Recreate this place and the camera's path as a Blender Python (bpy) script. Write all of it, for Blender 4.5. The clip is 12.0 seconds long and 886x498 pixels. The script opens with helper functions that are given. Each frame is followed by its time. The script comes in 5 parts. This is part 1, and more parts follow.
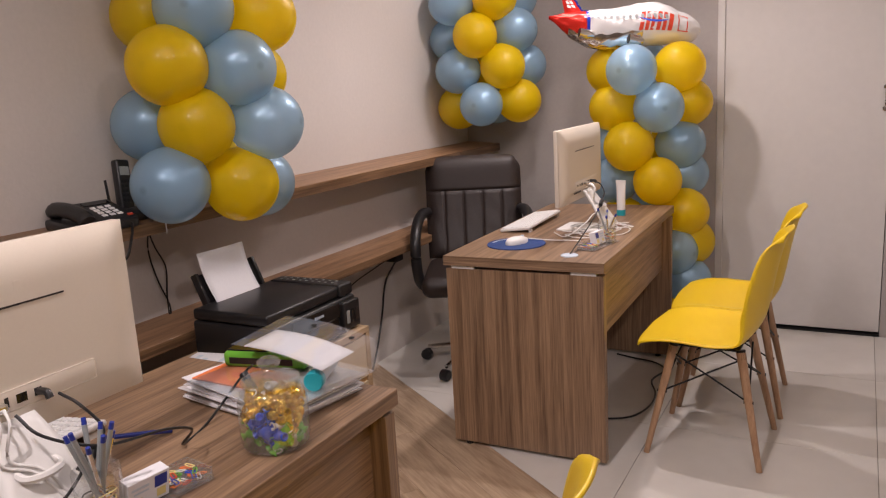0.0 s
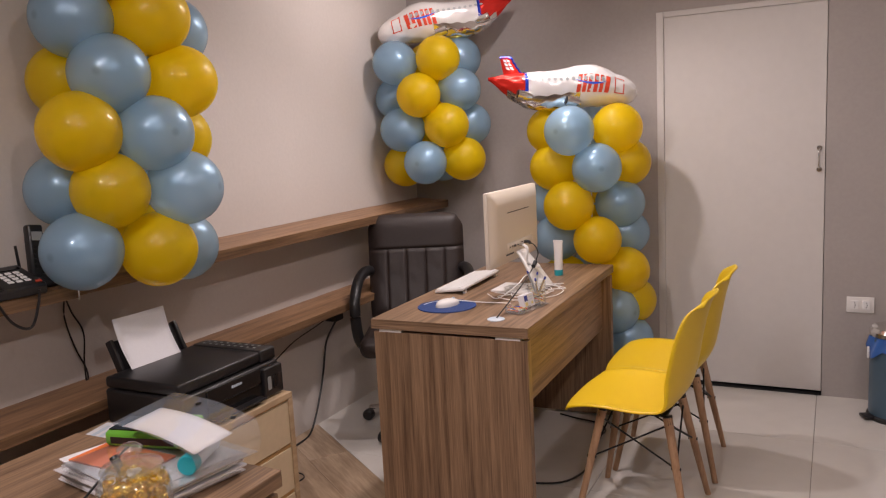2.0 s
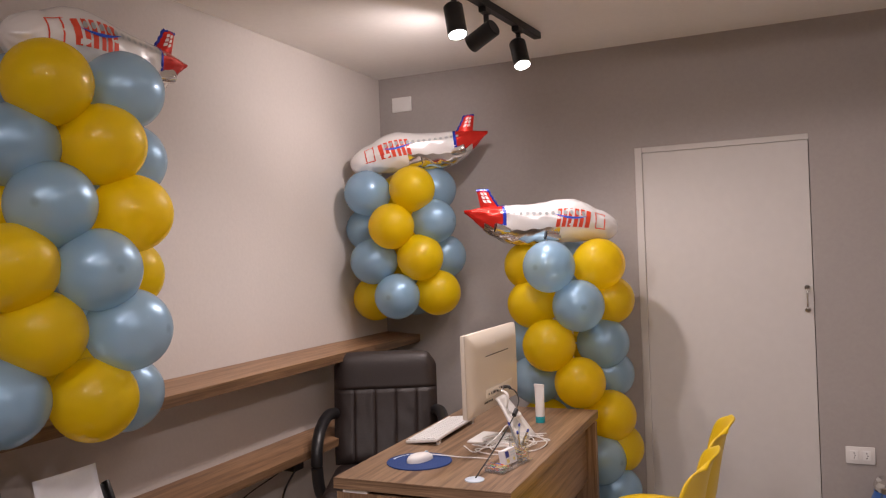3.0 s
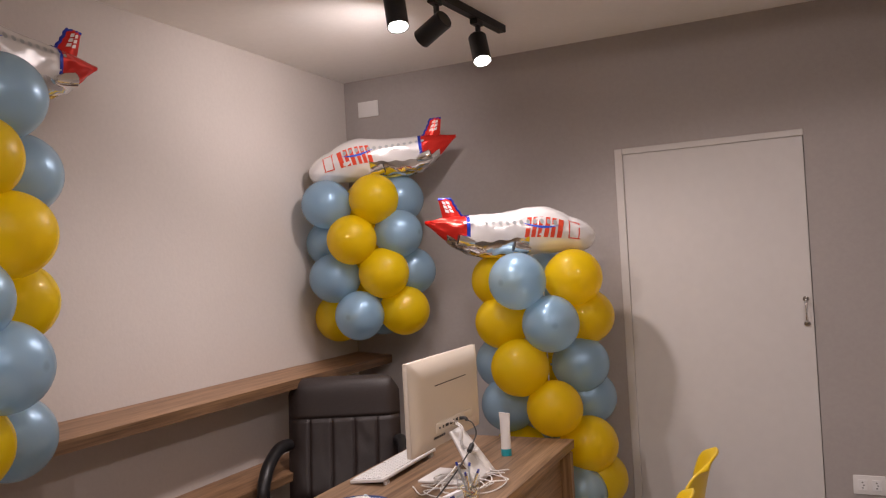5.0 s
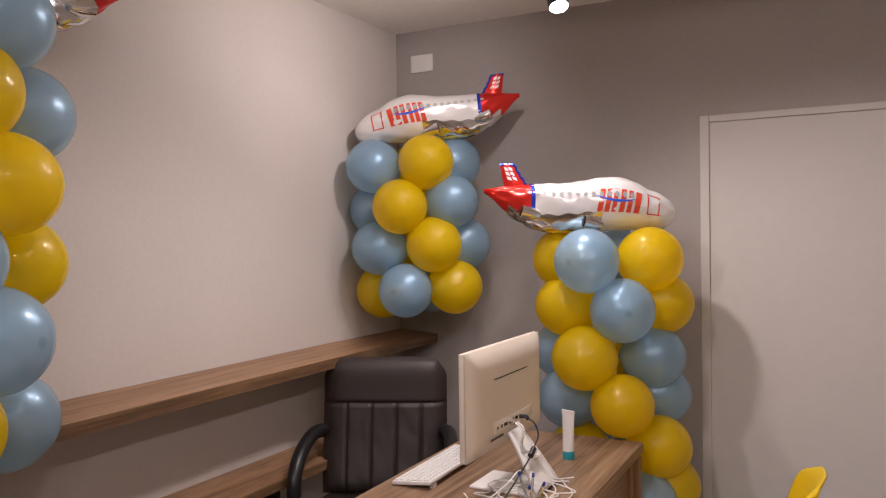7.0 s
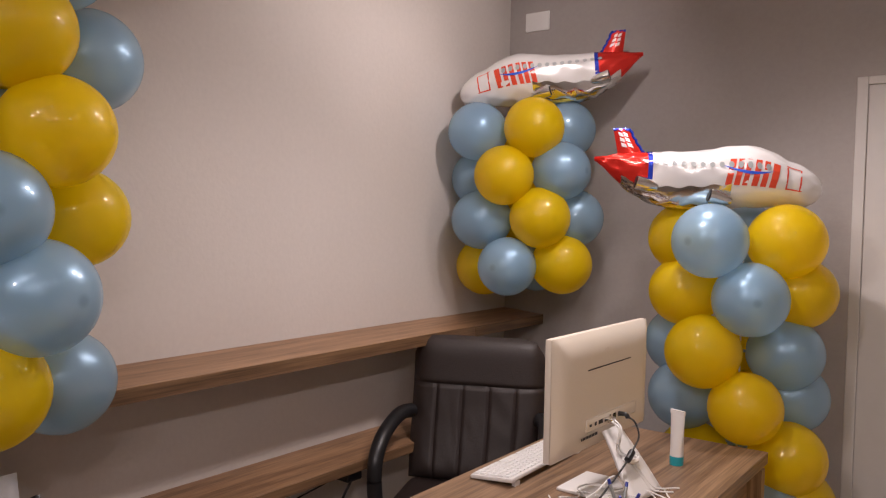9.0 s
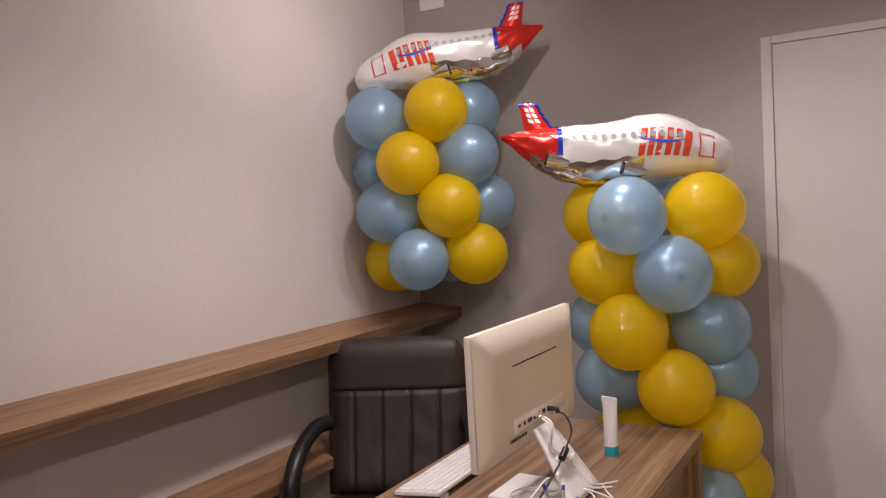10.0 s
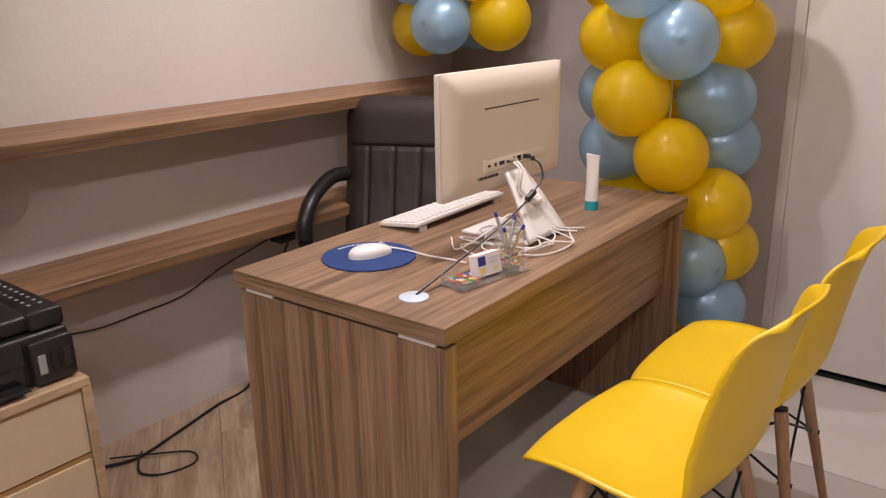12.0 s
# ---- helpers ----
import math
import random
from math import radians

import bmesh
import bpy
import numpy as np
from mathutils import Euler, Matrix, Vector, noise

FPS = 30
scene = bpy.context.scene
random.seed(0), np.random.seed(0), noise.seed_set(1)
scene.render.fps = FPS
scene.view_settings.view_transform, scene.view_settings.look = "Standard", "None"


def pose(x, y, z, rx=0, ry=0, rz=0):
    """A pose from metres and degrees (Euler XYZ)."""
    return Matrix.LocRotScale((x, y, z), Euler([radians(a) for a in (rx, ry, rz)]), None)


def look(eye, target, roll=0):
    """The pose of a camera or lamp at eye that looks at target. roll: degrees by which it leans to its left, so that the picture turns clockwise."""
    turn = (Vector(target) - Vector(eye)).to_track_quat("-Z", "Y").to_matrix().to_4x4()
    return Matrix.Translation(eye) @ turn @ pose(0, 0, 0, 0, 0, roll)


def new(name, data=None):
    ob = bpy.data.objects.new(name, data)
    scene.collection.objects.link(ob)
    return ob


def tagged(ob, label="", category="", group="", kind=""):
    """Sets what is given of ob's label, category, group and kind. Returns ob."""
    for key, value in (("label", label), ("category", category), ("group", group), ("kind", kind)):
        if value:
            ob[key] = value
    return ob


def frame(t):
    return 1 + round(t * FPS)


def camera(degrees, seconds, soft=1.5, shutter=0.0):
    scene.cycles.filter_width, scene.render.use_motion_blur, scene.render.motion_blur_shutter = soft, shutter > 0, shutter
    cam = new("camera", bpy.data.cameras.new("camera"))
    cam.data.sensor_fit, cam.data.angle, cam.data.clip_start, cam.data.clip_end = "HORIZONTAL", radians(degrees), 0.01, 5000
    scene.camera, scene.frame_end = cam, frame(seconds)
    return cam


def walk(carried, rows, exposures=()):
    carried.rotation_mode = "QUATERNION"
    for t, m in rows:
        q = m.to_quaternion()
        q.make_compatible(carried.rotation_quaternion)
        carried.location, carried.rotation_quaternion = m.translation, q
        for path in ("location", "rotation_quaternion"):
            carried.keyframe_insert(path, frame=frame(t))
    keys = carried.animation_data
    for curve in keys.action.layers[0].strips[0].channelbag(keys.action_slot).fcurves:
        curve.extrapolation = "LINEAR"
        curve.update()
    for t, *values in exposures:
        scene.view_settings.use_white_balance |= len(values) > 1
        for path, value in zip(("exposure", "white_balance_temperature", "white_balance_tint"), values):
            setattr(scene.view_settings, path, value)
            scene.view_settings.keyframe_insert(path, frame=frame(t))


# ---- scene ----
cam = camera(59.1, 12.0, soft=1.2)
PATH = [
    (0, (0.728, 0.536, 1.36), (-0.205, 2.257, 0.953), -3.3),
    (0.5, (0.718, 0.474, 1.362), (-0.302, 2.148, 0.968), -3.1),
    (1, (0.749, 0.452, 1.366), (-0.208, 2.163, 0.973), -2.6),
    (1.5, (0.823, 0.549, 1.379), (-0.104, 2.285, 1.024), -3.0),
    (2, (0.889, 0.651, 1.407), (-0.004, 2.417, 1.113), -3.0),
    (2.5, (0.862, 0.736, 1.429), (-0.006, 2.528, 1.241), -3.0),
    (3, (0.772, 0.854, 1.461), (-0.047, 2.679, 1.473), -2.1),
    (3.2, (0.752, 0.9, 1.479), (-0.045, 2.733, 1.543), -1.8),
    (4.8, (0.925, 1.201, 1.488), (0.042, 2.995, 1.536), -3.5),
    (5, (0.878, 1.241, 1.477), (0.015, 3.045, 1.513), -3.2),
    (5.5, (0.83, 1.296, 1.473), (-0.081, 3.077, 1.469), -2.4),
    (6, (0.751, 1.387, 1.488), (-0.17, 3.162, 1.474), -2.0),
    (6.5, (0.652, 1.459, 1.482), (-0.287, 3.225, 1.451), -1.2),
    (6.7, (0.647, 1.48, 1.492), (-0.297, 3.242, 1.457), -1.0),
    (8.3, (0.687, 1.765, 1.468), (-0.402, 3.442, 1.423), -0.4),
    (8.5, (0.701, 1.756, 1.479), (-0.458, 3.385, 1.421), -0.1),
    (9, (0.612, 1.799, 1.46), (-0.615, 3.376, 1.367), 1.0),
    (9.5, (0.515, 1.881, 1.477), (-0.643, 3.509, 1.379), -1.8),
    (10, (0.526, 1.973, 1.449), (-0.527, 3.67, 1.337), -3.3),
    (10.5, (0.67, 2.014, 1.419), (-0.566, 3.572, 1.208), -1.3),
    (11, (0.784, 2.005, 1.353), (-0.511, 3.483, 0.982), -1.0),
    (11.5, (0.794, 1.957, 1.313), (-0.412, 3.443, 0.732), -0.9),
    (12, (0.811, 1.993, 1.319), (-0.377, 3.487, 0.721), -1.1),
]
walk(cam, [(t, look(eye, target, roll)) for t, eye, target, roll in PATH],
     [(0, 0.06), (2, -0.04), (3, -0.08), (5, -0.22), (10.2, -0.22), (10.5, -0.3), (11, 0.1), (11.5, 0.18), (12, 0.18)])

# ---------- world, exposure, lamps ----------
world = bpy.data.worlds.new("world")
world.use_nodes = True
world.node_tree.nodes["Background"].inputs[0].default_value = (0.5, 0.45, 0.42, 1)
world.node_tree.nodes["Background"].inputs[1].default_value = 0.02
scene.world = world

LEFT, BACK, RIGHT, FRONT, CEIL, CEIL_HIGH, STEP_Y = -1.398, 4.86, 2.1, -1.2, 2.485, 2.75, 2.93


def rail_x(y, side=False):
    """The back track runs slightly askew to the walls."""
    return ADDED_RAIL_X if side else -0.365 + 0.08 * (y - 3.5) if y > 2.5 else -0.15


# each head: pivot y, the point it aims at, watts, half angle
HEADS_BACK = [(3.56, (0.20, 2.95, 0.0), 54, 85), (3.84, (-1.40, 4.12, 1.90), 34, 76), (4.17, (0.40, 3.30, 0.0), 46, 84)]
HEADS_FRONT = [(0.35, (-0.5, 1.2, 0.6), 92, 64), (0.85, (1.1, 4.6, 1.3), 28, 60), (1.35, (0.3, 2.6, 0.0), 28, 64), (1.85, (1.2, 3.6, 0.4), 28, 66)]
# unseen extra track, added to lift the shelf wall and upper back wall
HEADS_ADDED = [(0.35, (-1.2, 2.4, 0.6), 34, 66), (1.25, (-1.0, 3.2, 0.5), 32, 66), (2.35, (0.50, 4.86, 2.20), 40, 72)]
ADDED_RAIL_X = 1.45
WARM = (1.0, 0.87, 0.87)


def spot_lamp(eye, target, watts, cone):
    data = bpy.data.lights.new("spot_light", "SPOT")
    data.energy, data.color, data.spot_size, data.spot_blend, data.shadow_soft_size = watts, WARM, radians(2 * cone), 0.6 if cone > 80 else 0.9, 0.032
    ob = new("spot_light", data)
    ob.matrix_world = look(eye, target)
    return ob


def lens_point(pivot, target, d):
    way = (Vector(target) - Vector(pivot)).normalized()
    return Vector(pivot) + d * way


for rail_z, heads, side in ((CEIL, HEADS_BACK, False), (CEIL_HIGH, HEADS_FRONT, False), (CEIL_HIGH, HEADS_ADDED, True)):
    for y, target, watts, cone in heads:
        pivot = (rail_x(y, side), y, rail_z - 0.13)
        spot_lamp(lens_point(pivot, target, 0.092), target, watts, cone)


# ---------- materials ----------
def mat(name, colour, rough=0.5, metal=0.0, grain=0.0, scale=30.0, bump=0.0, bump_scale=200.0, blotch=0.0, coat=0.0, ior=1.5, alpha=1.0, transmission=0.0, random_tint=0.0, sheen=0.0):
    m = bpy.data.materials.new(name)
    m.use_nodes = True
    nt = m.node_tree
    b = nt.nodes["Principled BSDF"]
    b.inputs["Roughness"].default_value = rough
    b.inputs["Metallic"].default_value = metal
    b.inputs["IOR"].default_value = ior
    b.inputs["Coat Weight"].default_value = coat
    b.inputs["Coat Roughness"].default_value = 0.08
    b.inputs["Transmission Weight"].default_value = transmission
    b.inputs["Sheen Weight"].default_value = sheen
    b.inputs["Base Color"].default_value = (*colour, 1)
    co = nt.nodes.new("ShaderNodeTexCoord")
    if grain or blotch or random_tint:
        mix = nt.nodes.new("ShaderNodeMix")
        mix.data_type, mix.blend_type = "RGBA", "MULTIPLY"
        mix.inputs[0].default_value = 1
        mix.inputs[6].default_value = (*colour, 1)
        n1, n2 = nt.nodes.new("ShaderNodeTexNoise"), nt.nodes.new("ShaderNodeTexNoise")
        n1.inputs["Scale"].default_value, n2.inputs["Scale"].default_value = scale, 1.7
        n1.inputs["Detail"].default_value = 6
        n2.inputs["Detail"].default_value = 4
        nt.links.new(co.outputs["Object"], n1.inputs["Vector"])
        nt.links.new(co.outputs["Object"], n2.inputs["Vector"])
        a, c = nt.nodes.new("ShaderNodeMapRange"), nt.nodes.new("ShaderNodeMapRange")
        for node, src, amount in ((a, n1, grain), (c, n2, blotch)):
            node.inputs[1].default_value, node.inputs[2].default_value = 0.3, 0.7
            node.inputs[3].default_value, node.inputs[4].default_value = 1 - amount, 1.0
            nt.links.new(src.outputs[0], node.inputs[0])
        mul = nt.nodes.new("ShaderNodeMath")
        mul.operation = "MULTIPLY"
        nt.links.new(a.outputs[0], mul.inputs[0])
        nt.links.new(c.outputs[0], mul.inputs[1])
        last = mul
        if random_tint:
            info, r, m2 = nt.nodes.new("ShaderNodeObjectInfo"), nt.nodes.new("ShaderNodeMapRange"), nt.nodes.new("ShaderNodeMath")
            r.inputs[3].default_value, r.inputs[4].default_value = 1 - random_tint, 1.0
            m2.operation = "MULTIPLY"
            nt.links.new(info.outputs["Random"], r.inputs[0])
            nt.links.new(r.outputs[0], m2.inputs[0])
            nt.links.new(last.outputs[0], m2.inputs[1])
            last = m2
        nt.links.new(last.outputs[0], mix.inputs[7])
        nt.links.new(mix.outputs[2], b.inputs["Base Color"])
    if bump:
        n3, bp = nt.nodes.new("ShaderNodeTexNoise"), nt.nodes.new("ShaderNodeBump")
        n3.inputs["Scale"].default_value = bump_scale
        n3.inputs["Detail"].default_value = 3
        bp.inputs["Strength"].default_value, bp.inputs["Distance"].default_value = bump, 0.002
        nt.links.new(co.outputs["Object"], n3.inputs["Vector"])
        nt.links.new(n3.outputs[0], bp.inputs["Height"])
        nt.links.new(bp.outputs[0], b.inputs["Normal"])
    return m


def wood(name, dark, light, stretch, rough=0.42, turn=0.0, scale=1.0, random_shift=False):
    """Laminate with long grain; stretch: cycles per metre along x, y, z."""
    m = bpy.data.materials.new(name)
    m.use_nodes = True
    nt = m.node_tree
    b = nt.nodes["Principled BSDF"]
    b.inputs["Roughness"].default_value = rough
    co, mp = nt.nodes.new("ShaderNodeTexCoord"), nt.nodes.new("ShaderNodeMapping")
    mp.vector_type = "POINT"
    mp.inputs["Scale"].default_value = [k * scale for k in stretch]
    rot = nt.nodes.new("ShaderNodeMapping")
    rot.inputs["Rotation"].default_value = (0, 0, radians(turn))
    nt.links.new(co.outputs["Object"], rot.inputs["Vector"])
    src = rot
    if random_shift:
        info, add = nt.nodes.new("ShaderNodeObjectInfo"), nt.nodes.new("ShaderNodeVectorMath")
        sc = nt.nodes.new("ShaderNodeVectorMath")
        sc.operation = "SCALE"
        sc.inputs[3].default_value = 13.0
        comb = nt.nodes.new("ShaderNodeCombineXYZ")
        for k in range(3):
            nt.links.new(info.outputs["Random"], comb.inputs[k])
        nt.links.new(comb.outputs[0], sc.inputs[0])
        nt.links.new(rot.outputs[0], add.inputs[0])
        nt.links.new(sc.outputs[0], add.inputs[1])
        src = add
    nt.links.new(src.outputs[0], mp.inputs["Vector"])
    n1, n2 = nt.nodes.new("ShaderNodeTexNoise"), nt.nodes.new("ShaderNodeTexNoise")
    n1.inputs["Scale"].default_value, n1.inputs["Detail"].default_value, n1.inputs["Distortion"].default_value = 1.0, 8, 0.5
    n2.inputs["Scale"].default_value, n2.inputs["Detail"].default_value = 5.0, 5
    nt.links.new(mp.outputs[0], n1.inputs["Vector"])
    nt.links.new(mp.outputs[0], n2.inputs["Vector"])
    mixf = nt.nodes.new("ShaderNodeMix")
    mixf.inputs[0].default_value = 0.4
    nt.links.new(n1.outputs[0], mixf.inputs[2])
    nt.links.new(n2.outputs[0], mixf.inputs[3])
    ramp = nt.nodes.new("ShaderNodeValToRGB")
    ramp.color_ramp.elements[0].position, ramp.color_ramp.elements[1].position = 0.36, 0.63
    ramp.color_ramp.elements[0].color, ramp.color_ramp.elements[1].color = (*dark, 1), (*light, 1)
    nt.links.new(mixf.outputs[0], ramp.inputs[0])
    nt.links.new(ramp.outputs[0], b.inputs["Base Color"])
    bp = nt.nodes.new("ShaderNodeBump")
    bp.inputs["Strength"].default_value, bp.inputs["Distance"].default_value = 0.15, 0.001
    nt.links.new(n2.outputs[0], bp.inputs["Height"])
    nt.links.new(bp.outputs[0], b.inputs["Normal"])
    return m


def glow(name, colour, strength):
    m = bpy.data.materials.new(name)
    m.use_nodes = True
    b = m.node_tree.nodes["Principled BSDF"]
    b.inputs["Emission Color"].default_value = (*colour, 1)
    b.inputs["Emission Strength"].default_value = strength
    return m


M_WALL_LEFT = mat("wall_paint_cream", (0.62, 0.57, 0.53), 0.75, grain=0.04, scale=60, bump=0.25, bump_scale=90, blotch=0.05)
M_WALL_GREY = mat("wall_paint_taupe", (0.40, 0.365, 0.345), 0.75, grain=0.05, scale=60, bump=0.25, bump_scale=90, blotch=0.06)
M_CEIL = mat("ceiling_paint", (0.85, 0.815, 0.78), 0.85, grain=0.03, scale=40, bump=0.2, bump_scale=80, blotch=0.04)
M_DOOR = mat("door_paint_white", (0.62, 0.59, 0.565), 0.5, grain=0.03, scale=25, bump=0.08, bump_scale=60, blotch=0.04)
M_TILE = mat("porcelain_tile", (0.70, 0.665, 0.62), 0.16, grain=0.05, scale=9, blotch=0.06, random_tint=0.05, bump=0.02, bump_scale=15)
M_GROUT = mat("grout", (0.3, 0.28, 0.25), 0.85, grain=0.2, scale=90)
M_PLANK = wood("vinyl_plank", (0.28, 0.19, 0.12), (0.50, 0.375, 0.262), (2.2, 20, 20), 0.33, turn=35, random_shift=True)
DARK, LIGHT = (0.125, 0.072, 0.042), (0.33, 0.21, 0.127)
M_WOOD_X = wood("walnut_laminate_across", DARK, LIGHT, (1.6, 56, 56))
M_WOOD_Y = wood("walnut_laminate_along", DARK, LIGHT, (58, 1.6, 58))
M_WOOD_Z = wood("walnut_laminate_upright", DARK, LIGHT, (52, 52, 1.5))
M_WOOD_END = wood("walnut_edge_band", (0.10, 0.056, 0.032), (0.36, 0.235, 0.145), (1.5, 60, 75))
M_SHELF = wood("shelf_laminate", (0.155, 0.08, 0.04), (0.36, 0.205, 0.11), (34, 2.0, 34))
M_SHELF_EDGE = wood("shelf_edge_laminate", (0.085, 0.045, 0.022), (0.25, 0.145, 0.075), (60, 1.5, 60))
M_OAK = wood("light_oak_laminate", (0.34, 0.23, 0.13), (0.52, 0.38, 0.24), (20, 3, 20))
M_OAK_FACE = mat("cream_drawer_face", (0.60, 0.48, 0.32), 0.45, grain=0.06, scale=40)
M_LEG = wood("beech_leg", (0.30, 0.165, 0.09), (0.46, 0.28, 0.165), (40, 40, 4), 0.4)
M_YELLOW = mat("yellow_plastic", (0.80, 0.54, 0.014), 0.36, grain=0.03, scale=300, bump=0.05, bump_scale=900)
M_BLACK = mat("black_plastic", (0.014, 0.013, 0.014), 0.38, grain=0.2, scale=200, bump=0.08, bump_scale=900)
M_BLACK_GLOSS = mat("black_gloss_plastic", (0.01, 0.01, 0.011), 0.12)
M_LEATHER = mat("black_leatherette", (0.027, 0.018, 0.016), 0.45, grain=0.25, scale=120, bump=0.5, bump_scale=350)
M_STEEL_BLACK = mat("black_steel", (0.015, 0.015, 0.016), 0.45, metal=0.4)
M_CHROME = mat("chrome", (0.75, 0.74, 0.72), 0.14, metal=1.0)
M_SILVER = mat("silver_foil", (0.82, 0.81, 0.80), 0.13, metal=1.0, bump=0.5, bump_scale=30)
M_FOIL_WHITE = mat("white_foil", (0.80, 0.78, 0.77), 0.24, metal=0.25, bump=0.3, bump_scale=22)
M_FOIL_RED = mat("red_foil", (0.72, 0.035, 0.025), 0.18, metal=0.55, bump=0.4, bump_scale=25)
M_FOIL_BLUE = mat("blue_foil", (0.03, 0.06, 0.5), 0.2, metal=0.5)
M_FOIL_GREY = mat("grey_foil_print", (0.36, 0.38, 0.38), 0.3, metal=0.3)
M_RED_PRINT = mat("red_print", (0.72, 0.075, 0.035), 0.32, metal=0.2)
M_BLUE_PRINT = mat("blue_print", (0.03, 0.10, 0.62), 0.3, metal=0.2)
M_YELLOW_FOIL = mat("gold_foil", (0.85, 0.58, 0.10), 0.2, metal=0.8, bump=0.4, bump_scale=60)


def latex(name, colour, seen_through, rough, metal, pass_light, clear, tip_tone):
    """Stretched balloon skin: a thin film that lets light through, thicker and darker round its tip."""
    m = mat(name, colour, rough, metal=metal, coat=1.0, ior=1.45)
    nt = m.node_tree
    b = nt.nodes["Principled BSDF"]
    b.inputs["Coat Roughness"].default_value = 0.075
    co, flat, far, tip = nt.nodes.new("ShaderNodeTexCoord"), nt.nodes.new("ShaderNodeVectorMath"), nt.nodes.new("ShaderNodeVectorMath"), nt.nodes.new("ShaderNodeMapRange")
    flat.operation, far.operation = "SUBTRACT", "LENGTH"
    flat.inputs[1].default_value = (0.0, 0.0, 0.1215)
    nt.links.new(co.outputs["Object"], flat.inputs[0])
    nt.links.new(flat.outputs[0], far.inputs[0])
    tip.inputs[1].default_value, tip.inputs[2].default_value = 0.006, 0.017
    tip.inputs[3].default_value, tip.inputs[4].default_value = tip_tone, 1.0
    nt.links.new(far.outputs["Value"], tip.inputs[0])
    speck = nt.nodes.new("ShaderNodeTexNoise")
    speck.inputs["Scale"].default_value, speck.inputs["Detail"].default_value = 14.0, 5
    nt.links.new(co.outputs["Object"], speck.inputs["Vector"])
    cloud = nt.nodes.new("ShaderNodeMapRange")
    cloud.inputs[1].default_value, cloud.inputs[2].default_value = 0.3, 0.7
    cloud.inputs[3].default_value, cloud.inputs[4].default_value = 0.93, 1.0
    nt.links.new(speck.outputs[0], cloud.inputs[0])
    mul, mix = nt.nodes.new("ShaderNodeMath"), nt.nodes.new("ShaderNodeMix")
    mul.operation = "MULTIPLY"
    nt.links.new(tip.outputs[0], mul.inputs[0])
    nt.links.new(cloud.outputs[0], mul.inputs[1])
    mix.data_type, mix.blend_type = "RGBA", "MULTIPLY"
    mix.inputs[0].default_value = 1
    mix.inputs[6].default_value = (*colour, 1)
    nt.links.new(mul.outputs[0], mix.inputs[7])
    nt.links.new(mix.outputs[2], b.inputs["Base Color"])
    glass, film = nt.nodes.new("ShaderNodeBsdfTransparent"), nt.nodes.new("ShaderNodeBsdfTranslucent")
    glass.inputs[0].default_value, film.inputs[0].default_value = (*clear, 1), (*seen_through, 1)
    one, two = nt.nodes.new("ShaderNodeMixShader"), nt.nodes.new("ShaderNodeMixShader")
    one.inputs[0].default_value, two.inputs[0].default_value = pass_light
    nt.links.new(b.outputs[0], one.inputs[1])
    nt.links.new(film.outputs[0], one.inputs[2])
    nt.links.new(one.outputs[0], two.inputs[1])
    nt.links.new(glass.outputs[0], two.inputs[2])
    nt.links.new(two.outputs[0], nt.nodes["Material Output"].inputs[0])
    return m


M_BALLOON_BLUE = latex("pearl_blue_latex", (0.40, 0.63, 0.86), (0.48, 0.66, 0.80), 0.34, 0.26, (0.32, 0.32), (0.86, 0.92, 0.94), 0.7)
M_BALLOON_YELLOW = latex("yellow_latex", (0.94, 0.68, 0.004), (1.0, 0.80, 0.006), 0.45, 0.0, (0.52, 0.12), (0.98, 0.84, 0.04), 0.92)
M_CREAM = mat("cream_white_plastic", (0.74, 0.66, 0.56), 0.35, grain=0.02, scale=200, bump=0.05, bump_scale=700)
M_WHITE = mat("white_plastic", (0.76, 0.74, 0.72), 0.35, grain=0.02, scale=200)
M_KEY = mat("key_plastic", (0.80, 0.79, 0.78), 0.45)
M_PAPER = mat("white_paper", (0.78, 0.77, 0.80), 0.8, grain=0.03, scale=150)
M_PAPER_EDGE = mat("paper_edges", (0.68, 0.65, 0.66), 0.9, grain=0.2, scale=400)
M_GREEN = mat("green_plastic", (0.13, 0.40, 0.035), 0.38)
M_ORANGE = mat("orange_card", (0.80, 0.20, 0.05), 0.6)
M_TEAL = mat("teal_cap", (0.02, 0.36, 0.44), 0.35)
M_NAVY = mat("navy_fabric", (0.012, 0.045, 0.19), 0.8, grain=0.2, scale=500, bump=0.2, bump_scale=1500)
M_PALE = mat("pale_blue_plastic", (0.55, 0.63, 0.72), 0.4)
M_BIN = mat("slate_blue_painted_steel", (0.07, 0.12, 0.17), 0.35, metal=0.2)
M_BAG = mat("blue_bag_film", (0.04, 0.13, 0.42), 0.3)
M_STICKY = mat("yellow_note", (0.78, 0.66, 0.28), 0.8)
M_RUBBER = mat("rubber_bands", (0.50, 0.30, 0.12), 0.6)
M_SCREEN = mat("dark_glass_screen", (0.01, 0.01, 0.012), 0.08)
M_INK = mat("blue_ink_plastic", (0.02, 0.04, 0.30), 0.3)
M_LENS_ON = glow("lit_lamp_lens", (1.0, 0.93, 0.90), 14.0)


